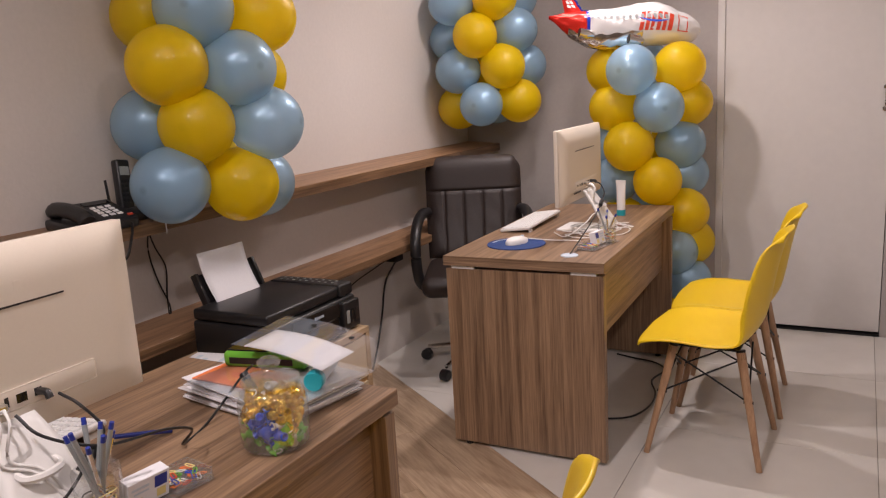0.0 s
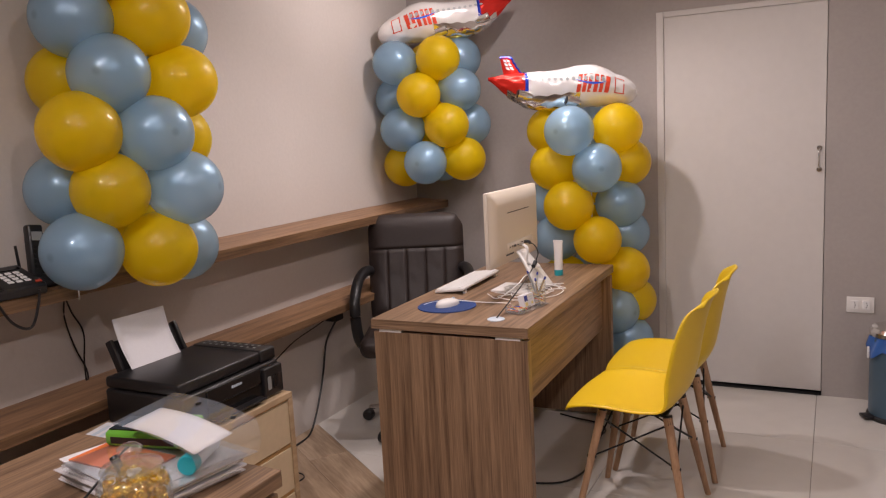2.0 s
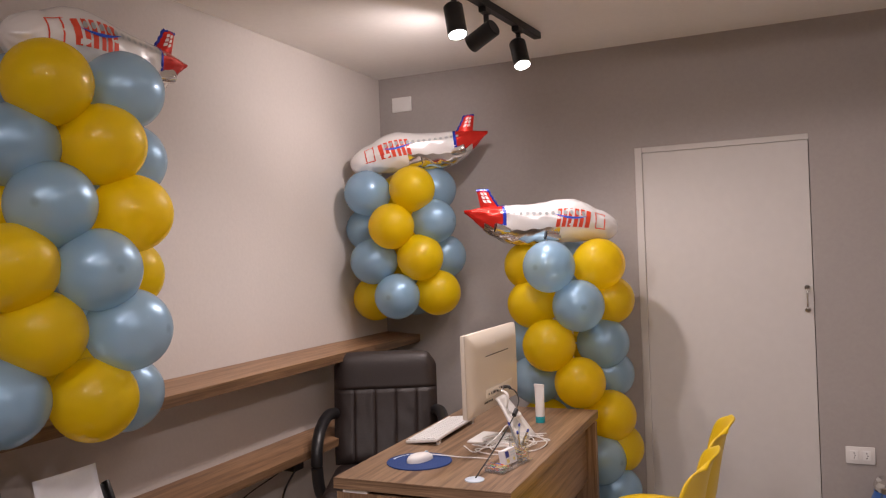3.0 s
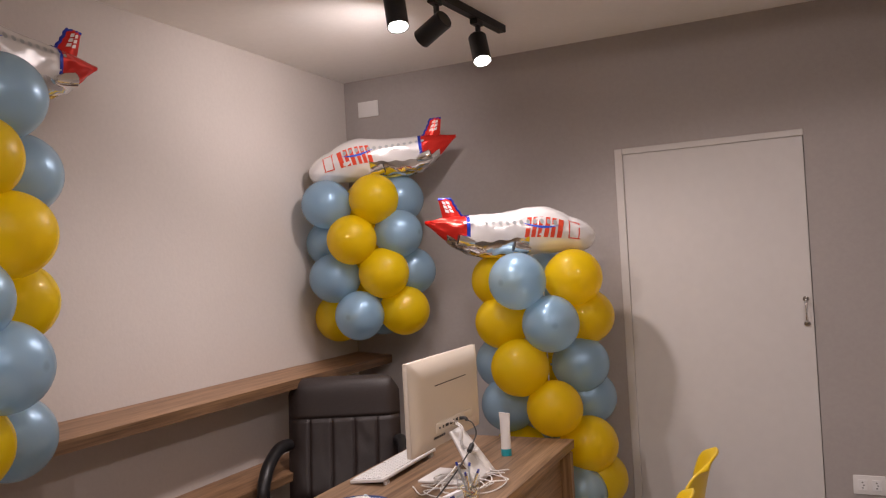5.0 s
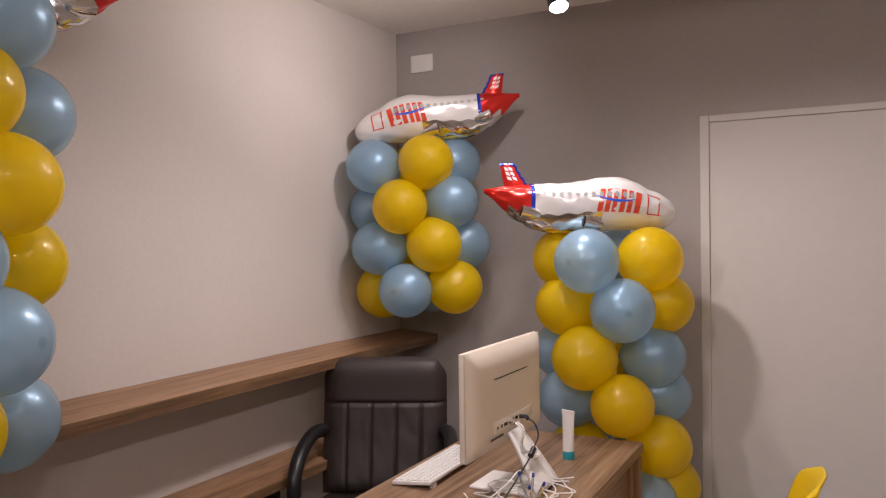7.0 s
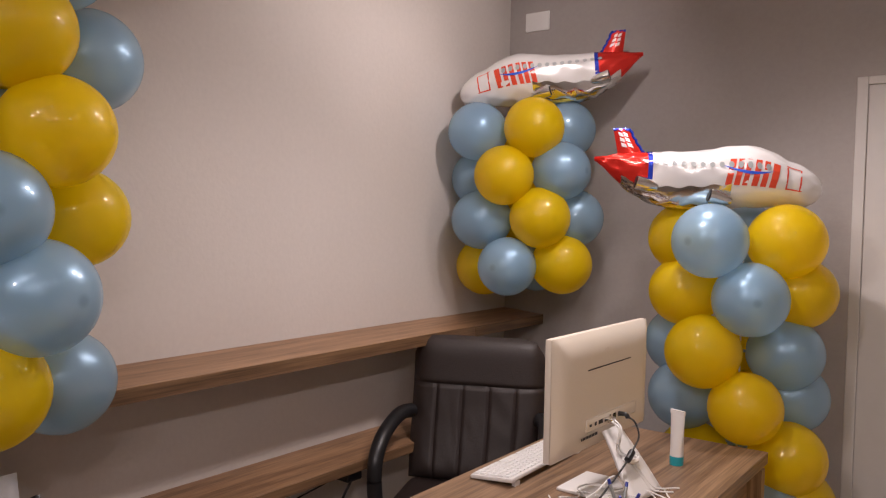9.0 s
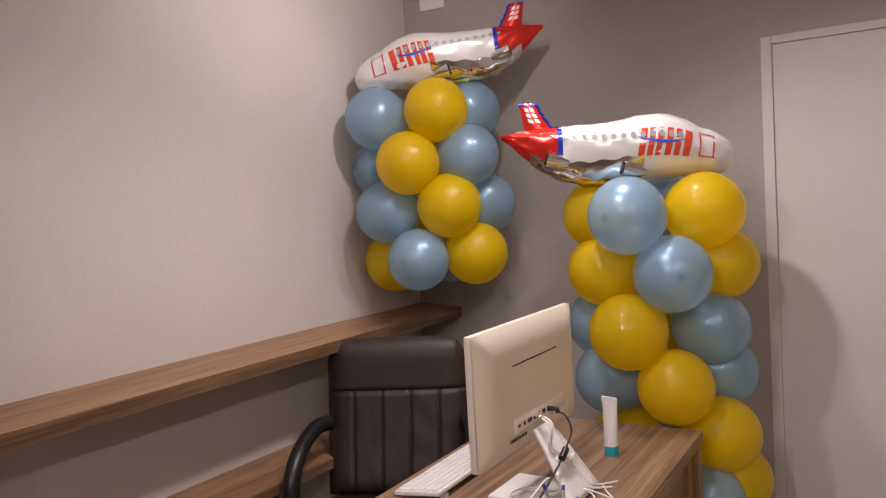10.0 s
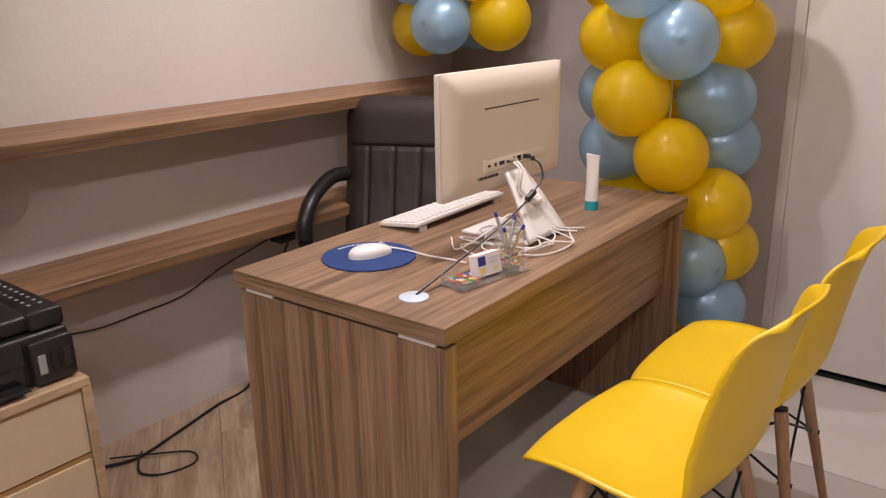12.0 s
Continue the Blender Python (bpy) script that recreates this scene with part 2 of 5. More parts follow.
def clear_film(name, colour, haze, rough, shine=0.07):
    """Thin clear plastic or glass: see-through, a little haze, gloss that grows at the rim."""
    m = bpy.data.materials.new(name)
    m.use_nodes = True
    nt = m.node_tree
    nt.nodes.remove(nt.nodes["Principled BSDF"])
    clear, body, gloss = nt.nodes.new("ShaderNodeBsdfTransparent"), nt.nodes.new("ShaderNodeBsdfDiffuse"), nt.nodes.new("ShaderNodeBsdfGlossy")
    clear.inputs[0].default_value, body.inputs[0].default_value = (0.96, 0.97, 0.97, 1), (*colour, 1)
    gloss.inputs["Roughness"].default_value = rough
    fres, a, b = nt.nodes.new("ShaderNodeLayerWeight"), nt.nodes.new("ShaderNodeMixShader"), nt.nodes.new("ShaderNodeMixShader")
    fres.inputs[0].default_value = 0.12
    a.inputs[0].default_value = haze
    nt.links.new(clear.outputs[0], a.inputs[1])
    nt.links.new(body.outputs[0], a.inputs[2])
    half = nt.nodes.new("ShaderNodeMath")
    half.operation, half.inputs[1].default_value = "MULTIPLY_ADD", 0.6
    half.inputs[2].default_value = shine
    nt.links.new(fres.outputs["Facing"], half.inputs[0])
    nt.links.new(half.outputs[0], b.inputs[0])
    nt.links.new(a.outputs[0], b.inputs[1])
    nt.links.new(gloss.outputs[0], b.inputs[2])
    nt.links.new(b.outputs[0], nt.nodes["Material Output"].inputs[0])
    return m


M_GLASS = clear_film("clear_glass", (0.88, 0.90, 0.88), 0.05, 0.06, 0.15)
M_ACRYLIC = clear_film("clear_acrylic", (0.85, 0.87, 0.92), 0.07, 0.05)
M_FOLDER = clear_film("clear_plastic_folder", (0.80, 0.80, 0.88), 0.10, 0.08)


# ---------- mesh helpers ----------
def mesh_of(bm, name, material, smooth=False):
    me = bpy.data.meshes.new(name)
    bm.normal_update()
    bm.to_mesh(me)
    bm.free()
    for m in material if isinstance(material, (list, tuple)) else (material,):
        me.materials.append(m)
    if smooth:
        for p in me.polygons:
            p.use_smooth = True
        me.set_sharp_from_angle(angle=radians(38))
    return me


def part(name, bm, material, parent, label="", smooth=False):
    ob = new(name, mesh_of(bm, name, material, smooth))
    ob.parent = parent
    return tagged(ob, label)


def single(name, bm, material, label, category, group="", kind="", smooth=False, m=None):
    ob = new(name, mesh_of(bm, name, material, smooth))
    if m is not None:
        ob.matrix_basis = m
    return tagged(ob, label, category, group, kind)


def thing(name, label, category, m=None, group="", kind=""):
    ob = new(name)
    ob.empty_display_size = 0.05
    if m is not None:
        ob.matrix_basis = m
    return tagged(ob, label, category, group, kind)


def box(x0, x1, y0, y1, z0, z1, bevel=0.0, bm=None, segments=2, m=None):
    bm = bm or bmesh.new()
    made = bmesh.ops.create_cube(bm, size=1.0)["verts"]
    for v in made:
        v.co = Vector(((x0 + x1) / 2 + v.co.x * (x1 - x0), (y0 + y1) / 2 + v.co.y * (y1 - y0), (z0 + z1) / 2 + v.co.z * (z1 - z0)))
        if m is not None:
            v.co = m @ v.co
    if bevel:
        edges = list({e for v in made for e in v.link_edges})
        bmesh.ops.bevel(bm, geom=edges, offset=bevel, segments=segments, affect="EDGES", profile=0.5)
    return bm


def lathe(profile, bm=None, segments=32, m=None):
    """Turns (radius, height) round z."""
    bm = bm or bmesh.new()
    rings = []
    for r, z in profile:
        if r < 1e-6:
            v = Vector((0, 0, z))
            rings.append([bm.verts.new(m @ v if m is not None else v)])
        else:
            ring = []
            for k in range(segments):
                a = 2 * math.pi * k / segments
                v = Vector((r * math.cos(a), r * math.sin(a), z))
                ring.append(bm.verts.new(m @ v if m is not None else v))
            rings.append(ring)
    for a, b in zip(rings, rings[1:]):
        for k in range(segments):
            l = (k + 1) % segments
            if len(a) == 1 and len(b) == 1:
                continue
            if len(a) == 1:
                bm.faces.new((a[0], b[l], b[k]))
            elif len(b) == 1:
                bm.faces.new((a[k], a[l], b[0]))
            else:
                bm.faces.new((a[k], a[l], b[l], b[k]))
    bmesh.ops.recalc_face_normals(bm, faces=bm.faces)
    return bm


def rod(p, q, r0, r1=None, bm=None, segments=12):
    """A capped, tapered rod from p to q."""
    p, q = Vector(p), Vector(q)
    m = Matrix.Translation(p) @ (q - p).to_track_quat("Z", "Y").to_matrix().to_4x4()
    return lathe([(0, 0), (r0, 0), (r0 if r1 is None else r1, (q - p).length), (0, (q - p).length)], bm, segments, m)


def smooth_line(points, steps=6):
    pts = [Vector(p) for p in points]
    pts = [2 * pts[0] - pts[1]] + pts + [2 * pts[-1] - pts[-2]]
    out = []
    for a, b, c, d in zip(pts, pts[1:], pts[2:], pts[3:]):
        for k in range(steps):
            t = k / steps
            out.append(0.5 * (2 * b + (c - a) * t + (2 * a - 5 * b + 4 * c - d) * t * t + (3 * b - a - 3 * c + d) * t ** 3))
    return out + [pts[-2]]


def cord(points, r, bm=None, segments=8, steps=6):
    """A cable through points."""
    bm = bm or bmesh.new()
    line = smooth_line(points, steps) if steps else [Vector(p) for p in points]
    rings = []
    for i, p in enumerate(line):
        way = (line[min(i + 1, len(line) - 1)] - line[max(i - 1, 0)]).normalized()
        side = way.cross(Vector((0, 0, 1)))
        side = (side if side.length > 1e-3 else way.cross(Vector((0, 1, 0)))).normalized()
        up = side.cross(way)
        rings.append([bm.verts.new(p + r * (math.cos(2 * math.pi * k / segments) * side + math.sin(2 * math.pi * k / segments) * up)) for k in range(segments)])
    for a, b in zip(rings, rings[1:]):
        for k in range(segments):
            bm.faces.new((a[k], a[(k + 1) % segments], b[(k + 1) % segments], b[k]))
    bm.faces.new(rings[0][::-1])
    bm.faces.new(rings[-1])
    bmesh.ops.recalc_face_normals(bm, faces=bm.faces)
    return bm


def grid(fn, nu, nv, bm=None, closed_v=False):
    """A sheet of points fn(u, v), u and v from 0 to 1."""
    bm = bm or bmesh.new()
    rows = [[bm.verts.new(fn(i / nu, j / nv)) for j in range(nv if closed_v else nv + 1)] for i in range(nu + 1)]
    for a, b in zip(rows, rows[1:]):
        for j in range(nv):
            l = (j + 1) % len(a)
            bm.faces.new((a[j], a[l], b[l], b[j]))
    return bm


def thicken(ob, t, bevel=0.0, offset=0.0):
    s = ob.modifiers.new("thickness", "SOLIDIFY")
    s.thickness, s.offset = t, offset
    return ob


# ---------- the room ----------
def structure(name, bm, material, label, category, smooth=False):
    return single(name, bm, material, label, category, kind="structure", smooth=smooth)


structure("wall_west", box(LEFT - 0.15, LEFT, FRONT - 0.15, BACK + 0.15, 0, 2.9), M_WALL_LEFT, "smooth cream-white painted wall behind two wooden shelves", "wall")
DX0, DX1, DZ = 0.054, 0.851, 1.958
bm = box(LEFT, DX0, BACK, BACK + 0.15, 0, 2.9)
box(DX1, RIGHT + 0.15, BACK, BACK + 0.15, 0, 2.9, bm=bm)
box(DX0, DX1, BACK, BACK + 0.15, DZ, 2.9, bm=bm)
structure("wall_north", bm, M_WALL_GREY, "taupe grey painted wall with a flush white door", "wall")
# out of view; stands this near to bounce more light into the room
structure("wall_east", box(RIGHT, RIGHT + 0.15, FRONT, BACK, 0, 2.9), M_WALL_LEFT, "unseen plain cream painted wall", "wall")
structure("wall_south", box(LEFT, RIGHT, FRONT - 0.15, FRONT, 0, 2.9), M_WALL_LEFT, "unseen plain cream painted wall", "wall")
structure("ceiling", box(LEFT, RIGHT, STEP_Y, BACK, CEIL, 2.9), M_CEIL, "lowered matt off-white ceiling over the back of the room", "ceiling")
structure("ceiling_high", box(LEFT, RIGHT, FRONT, STEP_Y, CEIL_HIGH, 2.9), M_CEIL, "higher matt off-white ceiling over the front of the room", "ceiling")

# door
door = thing("door_1", "closed white painted flush door with a small chrome handle", "door", kind="structure")
bm = box(DX0, DX0 + 0.036, BACK - 0.003, BACK + 0.1, 0, DZ, 0.003)
part("door_frame", bm, M_DOOR, door)
part("door_frame", box(DX0 + 0.036, DX1, BACK - 0.003, BACK + 0.1, DZ - 0.028, DZ, 0.003), M_DOOR, door)
part("door_leaf", box(DX0 + 0.0365, DX1 - 0.003, BACK + 0.006, BACK + 0.046, 0.022, DZ - 0.0285, 0.002), M_DOOR, door)
# dark strip put in to draw the gap below the leaf
part("gap_strip", box(DX0 + 0.036, DX1, BACK - 0.004, BACK + 0.15, 0.001, 0.012), M_STEEL_BLACK, door, "dark strip in the gap under the door")
handle = part("door_handle", cord([(0.822, BACK - 0.002, 1.145), (0.822, BACK - 0.035, 1.155), (0.822, BACK - 0.04, 1.19), (0.822, BACK - 0.035, 1.225), (0.822, BACK - 0.002, 1.235)], 0.0055), M_CHROME, door, "small chrome bow handle", smooth=True)
for z in (1.138, 1.242):
    part("handle_rose", lathe([(0, 0), (0.013, 0), (0.012, 0.006), (0, 0.008)], m=pose(0.822, BACK + 0.004, z, 90, 0, 0), segments=20), M_CHROME, handle, smooth=True)
structure("wall_beyond_door", box(DX0, DX1, BACK + 0.12, BACK + 0.15, 0.012, DZ), M_WALL_GREY, "plain closing panel behind the door", "wall")

# blank plate and socket
bm = box(-1.311, -1.188, BACK - 0.009, BACK, 2.282, 2.366, 0.004)
single("blank_cover_plate", bm, M_WHITE, "white plastic blank cover plate high on the grey wall", "wall plate", smooth=True)
sock = thing("wall_socket", "white double power socket on the grey wall", "socket")
part("plate", box(0.954, 1.073, BACK - 0.009, BACK, 0.438, 0.516, 0.004), M_WHITE, sock, smooth=True)
for cx in (0.988, 1.039):
    face = part("socket_face", box(cx - 0.017, cx + 0.017, BACK - 0.012, BACK - 0.008, 0.455, 0.499, 0.002), M_KEY, sock)
    for dz in (-0.011, 0.0, 0.011):
        part("pin_hole", lathe([(0, 0), (0.0028, 0), (0.0028, 0.001), (0, 0.001)], segments=10, m=pose(cx + (0.004 if dz == 0 else 0), BACK - 0.0118, 0.477 + dz, 90, 0, 0)), M_BLACK, face)

# shelves along the left wall
SHELF_X = -1.190
SAG = 0.075


def wall_shelf(y0, y1, z0, z1, label):
    b = box(LEFT, SHELF_X, y0, y1, z0, z1, 0.0015, segments=1)
    for v in b.verts:
        v.co.z += SAG * (SHELF_X - v.co.x)
    shelf = single("wall_shelf", b, M_SHELF, label, "shelf", group="shelves on the long wall")
    b = box(SHELF_X + 0.0002, SHELF_X + 0.0016, y0, y1, z0 + 0.001, z1 - 0.001)
    part("edge_band", b, M_SHELF_EDGE, shelf, "darker striped front edge")
    return shelf


wall_shelf(4.335, BACK, 0.966, 1.008, "short brown wood laminate wall shelf in the corner")
wall_shelf(2.26, 4.332, 0.968, 1.010, "long brown wood laminate wall shelf")
wall_shelf(FRONT, 2.257, 0.962, 1.002, "long brown wood laminate wall shelf with a telephone on it")
wall_shelf(FRONT, 4.30, 0.586, 0.621, "long brown wood laminate lower wall shelf")
single("edge_tape", box(SHELF_X, SHELF_X + 0.002, 2.256, 2.261, 0.956, 1.0), M_PAPER, "short white strip over the joint of the shelf", "tape")


# ---------- desks ----------
def desk(m, label):
    """Origin at the floor under the corner that is nearest the visitors' side; runs along +y, user at -x."""
    d = thing("office_desk", label, "desk", m, group="office desks")
    W, L, T = 0.606, 1.240, 0.747
    part("desktop", box(-W, 0, 0, L, T - 0.036, T, 0.0015, segments=1), M_WOOD_Y, d)
    for y in (-0.0012, L + 0.0002):
        part("edge_band", box(-W + 0.001, -0.001, y, y + 0.001, T - 0.0352, T - 0.0008), M_WOOD_END, d)
    for y in (0.008, L - 0.045):
        side = part("side_panel", box(-W + 0.006, -0.005, y, y + 0.036, 0.014, T - 0.047, 0.0015, segments=1), M_WOOD_Z, d)
        for x in (-W + 0.06, -0.07):
            part("foot", lathe([(0, 0), (0.014, 0), (0.014, 0.014), (0, 0.014)], segments=14, m=pose(x, y + 0.018, 0)), M_BLACK, side)
        for x in (-W + 0.075, -0.075):
            part("spacer", box(x - 0.045, x + 0.045, y - 0.001, y + 0.034, T - 0.0475, T - 0.0355), M_WHITE, side, "white plastic spacer")
    part("modesty_panel", box(-0.066, -0.048, 0.044, L - 0.045, 0.442, T - 0.038), M_WOOD_Y, d)
    g = part("cable_grommet", lathe([(0, 0), (0.031, 0), (0.031, 0.003), (0.027, 0.005), (0, 0.005)], m=pose(-0.150, 0.095, T)), M_PALE, d, "pale blue plastic cable grommet", smooth=True)
    return d


DESK_TOP = 0.747
D1 = pose(-0.016, 3.034, 0, 0, 0, 1.2)
D2 = pose(-0.106, 0.598, 0)
desk(D1, "walnut laminate office desk with a white computer on it")
desk(D2, "walnut laminate office desk with papers and a sweet jar on it")


# ---------- computers ----------
def computer(m, label):
    """All-in-one computer; its back faces +x; origin on the desktop under the screen's middle."""
    c = thing("desktop_computer", label, "computer", m, group="white computers")
    W, Z0, Z1 = 0.53, 0.126, 0.422
    def shell(u, v):
        y, z = (u - 0.5) * W, Z0 + v * (Z1 - Z0)
        e = min(u, 1 - u) * W, min(v, 1 - v) * (Z1 - Z0)
        k = min(1.0, min(e) / 0.06)
        return Vector((0.008 + 0.019 * (1 - (1 - k) ** 2) ** 0.9, y, z))
    b = grid(shell, 40, 28)
    body = part("back_cover", b, M_CREAM, c, smooth=True)
    part("bezel", box(-0.012, 0.006, -W / 2, W / 2, Z0, Z1, 0.004), M_CREAM, c, smooth=True)
    part("screen", box(-0.014, -0.0115, -W / 2 + 0.012, W / 2 - 0.012, Z0 + 0.03, Z1 - 0.012), M_SCREEN, c, "dark glass screen")
    # pressed groove on the back, its inner shade drawn as a raised dark strip
    part("groove_shade_strip", box(0.0255, 0.0279, -0.12, 0.125, Z1 - 0.092, Z1 - 0.089), M_LEATHER, body)
    part("port_recess", box(0.0265, 0.0295, -0.125, 0.16, Z0 + 0.05, Z0 + 0.083, 0.003), M_CREAM, body, smooth=True)
    for y, w, h, mt in ((-0.105, 0.010, 0.006, M_BLACK), (-0.078, 0.009, 0.009, M_BLACK), (-0.05, 0.022, 0.010, M_BLACK), (-0.02, 0.014, 0.007, M_CHROME), (0.004, 0.006, 0.016, M_BLACK), (0.028, 0.017, 0.014, M_BLACK_GLOSS), (0.055, 0.012, 0.012, M_BLACK)):
        part("port", box(0.029, 0.0305, y - w / 2, y + w / 2, Z0 + 0.066 - h / 2, Z0 + 0.066 + h / 2), mt, body)
    for k in range(11):
        y = -0.15 + 0.008 * k
        part("rating_bar", box(0.0283, 0.0289, y, y + 0.005 + 0.002 * (k % 2), Z0 + 0.036, Z0 + 0.043), M_BLACK, body)
    ring = cord([(0.0264, -0.02 + 0.017 * math.cos(a * 0.5236), Z1 - 0.062 + 0.017 * math.sin(a * 0.5236)) for a in range(13)], 0.0006, segments=5, steps=2)
    part("emblem", ring, M_CREAM, body)
    for y, w in ((0.025, 0.006), (0.052, 0.006)):
        part("emblem", box(0.0262, 0.0271, y - w, y + w, Z1 - 0.069, Z1 - 0.055, 0.0003), M_CREAM, body)
    # stand: a leaning white tongue on a flat foot
    def tongue(u, v):
        h = 0.040 + 0.045 * u
        return Vector((0.032 + 0.105 * u ** 0.9, (v - 0.5) * 2 * h + 0.0, 0.165 - 0.158 * u))
    st = part("stand", grid(tongue, 12, 6), M_WHITE, c, smooth=True)
    thicken(st, 0.010)
    part("stand_foot", box(-0.075, 0.132, -0.085, 0.085, 0.0, 0.009, 0.004), M_WHITE, c, smooth=True)
    part("cable_clip", cord([(0.07, -0.03, 0.105), (0.098, -0.028, 0.098), (0.106, 0.0, 0.096), (0.098, 0.028, 0.098), (0.07, 0.03, 0.105)], 0.006, segments=6), M_WHITE, c, smooth=True)
    part("plug", cord([(0.031, 0.055, Z0 + 0.066), (0.05, 0.055, Z0 + 0.067), (0.056, 0.055, Z0 + 0.058)], 0.006), M_BLACK, c, "black power plug", smooth=True)
    part("plug", box(0.03, 0.052, -0.034, -0.006, Z0 + 0.060, Z0 + 0.073, 0.003), M_CHROME, c, "metal-shelled cable plug")
    for k, y in enumerate((-0.028, -0.014)):
        part("white_cable", cord([(0.05, y, Z0 + 0.066), (0.075, y - 0.01, Z0 + 0.05), (0.075, y - 0.02, Z0), (0.09, -0.01 + 0.012 * k, 0.10), (0.112, 0.012 + 0.01 * k, 0.06), (0.135, 0.03 + 0.02 * k, 0.02), (0.17, 0.09 + 0.04 * k, 0.004)], 0.0024), M_WHITE, c, smooth=True)
    return c


C1 = pose(-0.298, 3.643, DESK_TOP, 0, 0, 0)
C2 = pose(-0.398, 1.178, DESK_TOP, 0, 0, 0)
computer(C1, "cream white all-in-one computer, seen from behind")
computer(C2, "cream white all-in-one computer, seen from behind")


def keyboard(m):
    k = thing("keyboard", "slim white computer keyboard on the desk", "keyboard", m, group="white keyboards")
    bm = box(-0.065, 0.065, -0.215, 0.215, 0, 0.012, 0.004)
    base = part("case", bm, M_WHITE, k, smooth=True)
    base.matrix_basis = pose(0, 0, 0.008, 0, -6, 0)
    for y in (-0.18, 0.18):
        part("foot", box(0.052, 0.062, y - 0.012, y + 0.012, 0, 0.012), M_KEY, k)
    me = None
    for row in range(6):
        for col in range(21):
            if row == 0 and 5 < col < 11:
                if col != 8:
                    continue
            b = box(-0.0078, 0.0078, -0.0078, 0.0078, 0, 0.004, 0.0012, segments=1) if me is None else None
            if me is None:
                me = mesh_of(b, "key", M_KEY)
            ob = new("key", me)
            ob.parent = base
            ob.matrix_basis = pose(-0.05 + row * 0.0195, -0.2 + col * 0.02, 0.0118) @ Matrix.Diagonal((1, 5.6 if (row == 0 and col == 8) else 1, 1, 1))
    return k


K1 = keyboard(pose(-0.535, 3.70, DESK_TOP, 0, 0, 2))
keyboard(pose(-0.58, 1.24, DESK_TOP, 0, 0, 2))


def mouse_set(m, label):
    mo = thing("computer_mouse", label, "mouse", m, group="white mice")
    def top(u, v):
        a, r = 2 * math.pi * v, math.sin(u * math.pi / 2)
        x, y = math.cos(a) * r, math.sin(a) * r
        return Vector((0.031 * x * (1 - 0.08 * y), 0.056 * y, 0.027 * math.cos(u * math.pi / 2) ** 0.7 * (1 - 0.12 * y)))
    part("mouse_shell", grid(top, 12, 28, closed_v=True), M_WHITE, mo, smooth=True)
    part("wheel", lathe([(0, -0.003), (0.009, -0.003), (0.009, 0.003), (0, 0.003)], m=pose(0, 0.03, 0.0185, 0, 90, 0), segments=16), M_PALE, mo)
    part("mouse_cable", cord([(0, 0.054, 0.01), (0.03, 0.085, 0.004), (0.09, 0.105, 0.003), (0.15, 0.135, 0.003), (0.19, 0.15, 0.003)], 0.0022), M_WHITE, mo, smooth=True)
    return mo


pad = thing("mouse_pad", "round navy blue mouse pad with a pale printed line", "mouse pad", pose(-0.432, 3.272, DESK_TOP), group="mouse pads")
part("pad", lathe([(0, 0), (0.112, 0), (0.113, 0.002), (0.112, 0.004), (0, 0.004)], segments=48), M_NAVY, pad)
for k in range(9):
    a = radians(118 + 8 * k)
    part("print_bar", box(-0.0035, 0.0035, -0.005, 0.005, 0, 0.0006, m=pose(0.094 * math.cos(a), 0.094 * math.sin(a), 0.0041, 0, 0, math.degrees(a))), M_PALE, pad)
mouse_set(pose(-0.43, 3.275, DESK_TOP + 0.0045, 0, 0, -20), "white wired mouse on a round navy pad")

# loose white cable and black adapter lead behind the computer
bm = cord([(-0.25, 3.52, 0.752), (-0.30, 3.46, 0.752), (-0.20, 3.42, 0.752), (-0.12, 3.55, 0.756), (-0.16, 3.66, 0.76), (-0.26, 3.55, 0.758), (-0.22, 3.45, 0.757), (-0.10, 3.50, 0.752), (-0.08, 3.62, 0.752), (-0.13, 3.70, 0.752), (-0.155, 3.74, 0.752)], 0.0022)
cord([(-0.36, 3.50, 0.752), (-0.28, 3.42, 0.755), (-0.22, 3.47, 0.80), (-0.20, 3.53, 0.83), (-0.19, 3.57, 0.79), (-0.25, 3.60, 0.757)], 0.0022, bm=bm)
rnd = random.Random(21)
loops = []
for k in range(26):
    a = 0.62 * k
    rx, ry = 0.105 + rnd.uniform(-0.03, 0.03), 0.075 + rnd.uniform(-0.025, 0.03)
    loops.append((-0.215 + rx * math.cos(a) + 0.0016 * k, 3.515 + ry * math.sin(a) + 0.0022 * k, 0.752 + 0.0006 * k + rnd.uniform(0, 0.010)))
cord(loops, 0.0020, bm=bm, segments=7, steps=4)
single("white_cable_coil", bm, M_WHITE, "loose coil of white cable on the desk", "cable", smooth=True)


def power_lead(name, points, block, label):
    l = thing(name, label, "cable")
    part("lead", cord(points, 0.0025), M_BLACK, l, smooth=True)
    a, b = Vector(block[0]), Vector(block[1])
    part("ferrite", rod(a, b, 0.0085, segments=14), M_BLACK, l, smooth=True)
    return l


power_lead("power_lead", [(-0.250, 3.698, 0.935), (-0.225, 3.70, 0.925), (-0.205, 3.685, 0.895), (-0.200, 3.645, 0.872), (-0.195, 3.58, 0.845), (-0.188, 3.45, 0.81), (-0.178, 3.30, 0.782), (-0.169, 3.17, 0.760), (-0.167, 3.132, 0.7525)], ((-0.1985, 3.632, 0.866), (-0.196, 3.60, 0.853)), "black power lead from the computer to the grommet")
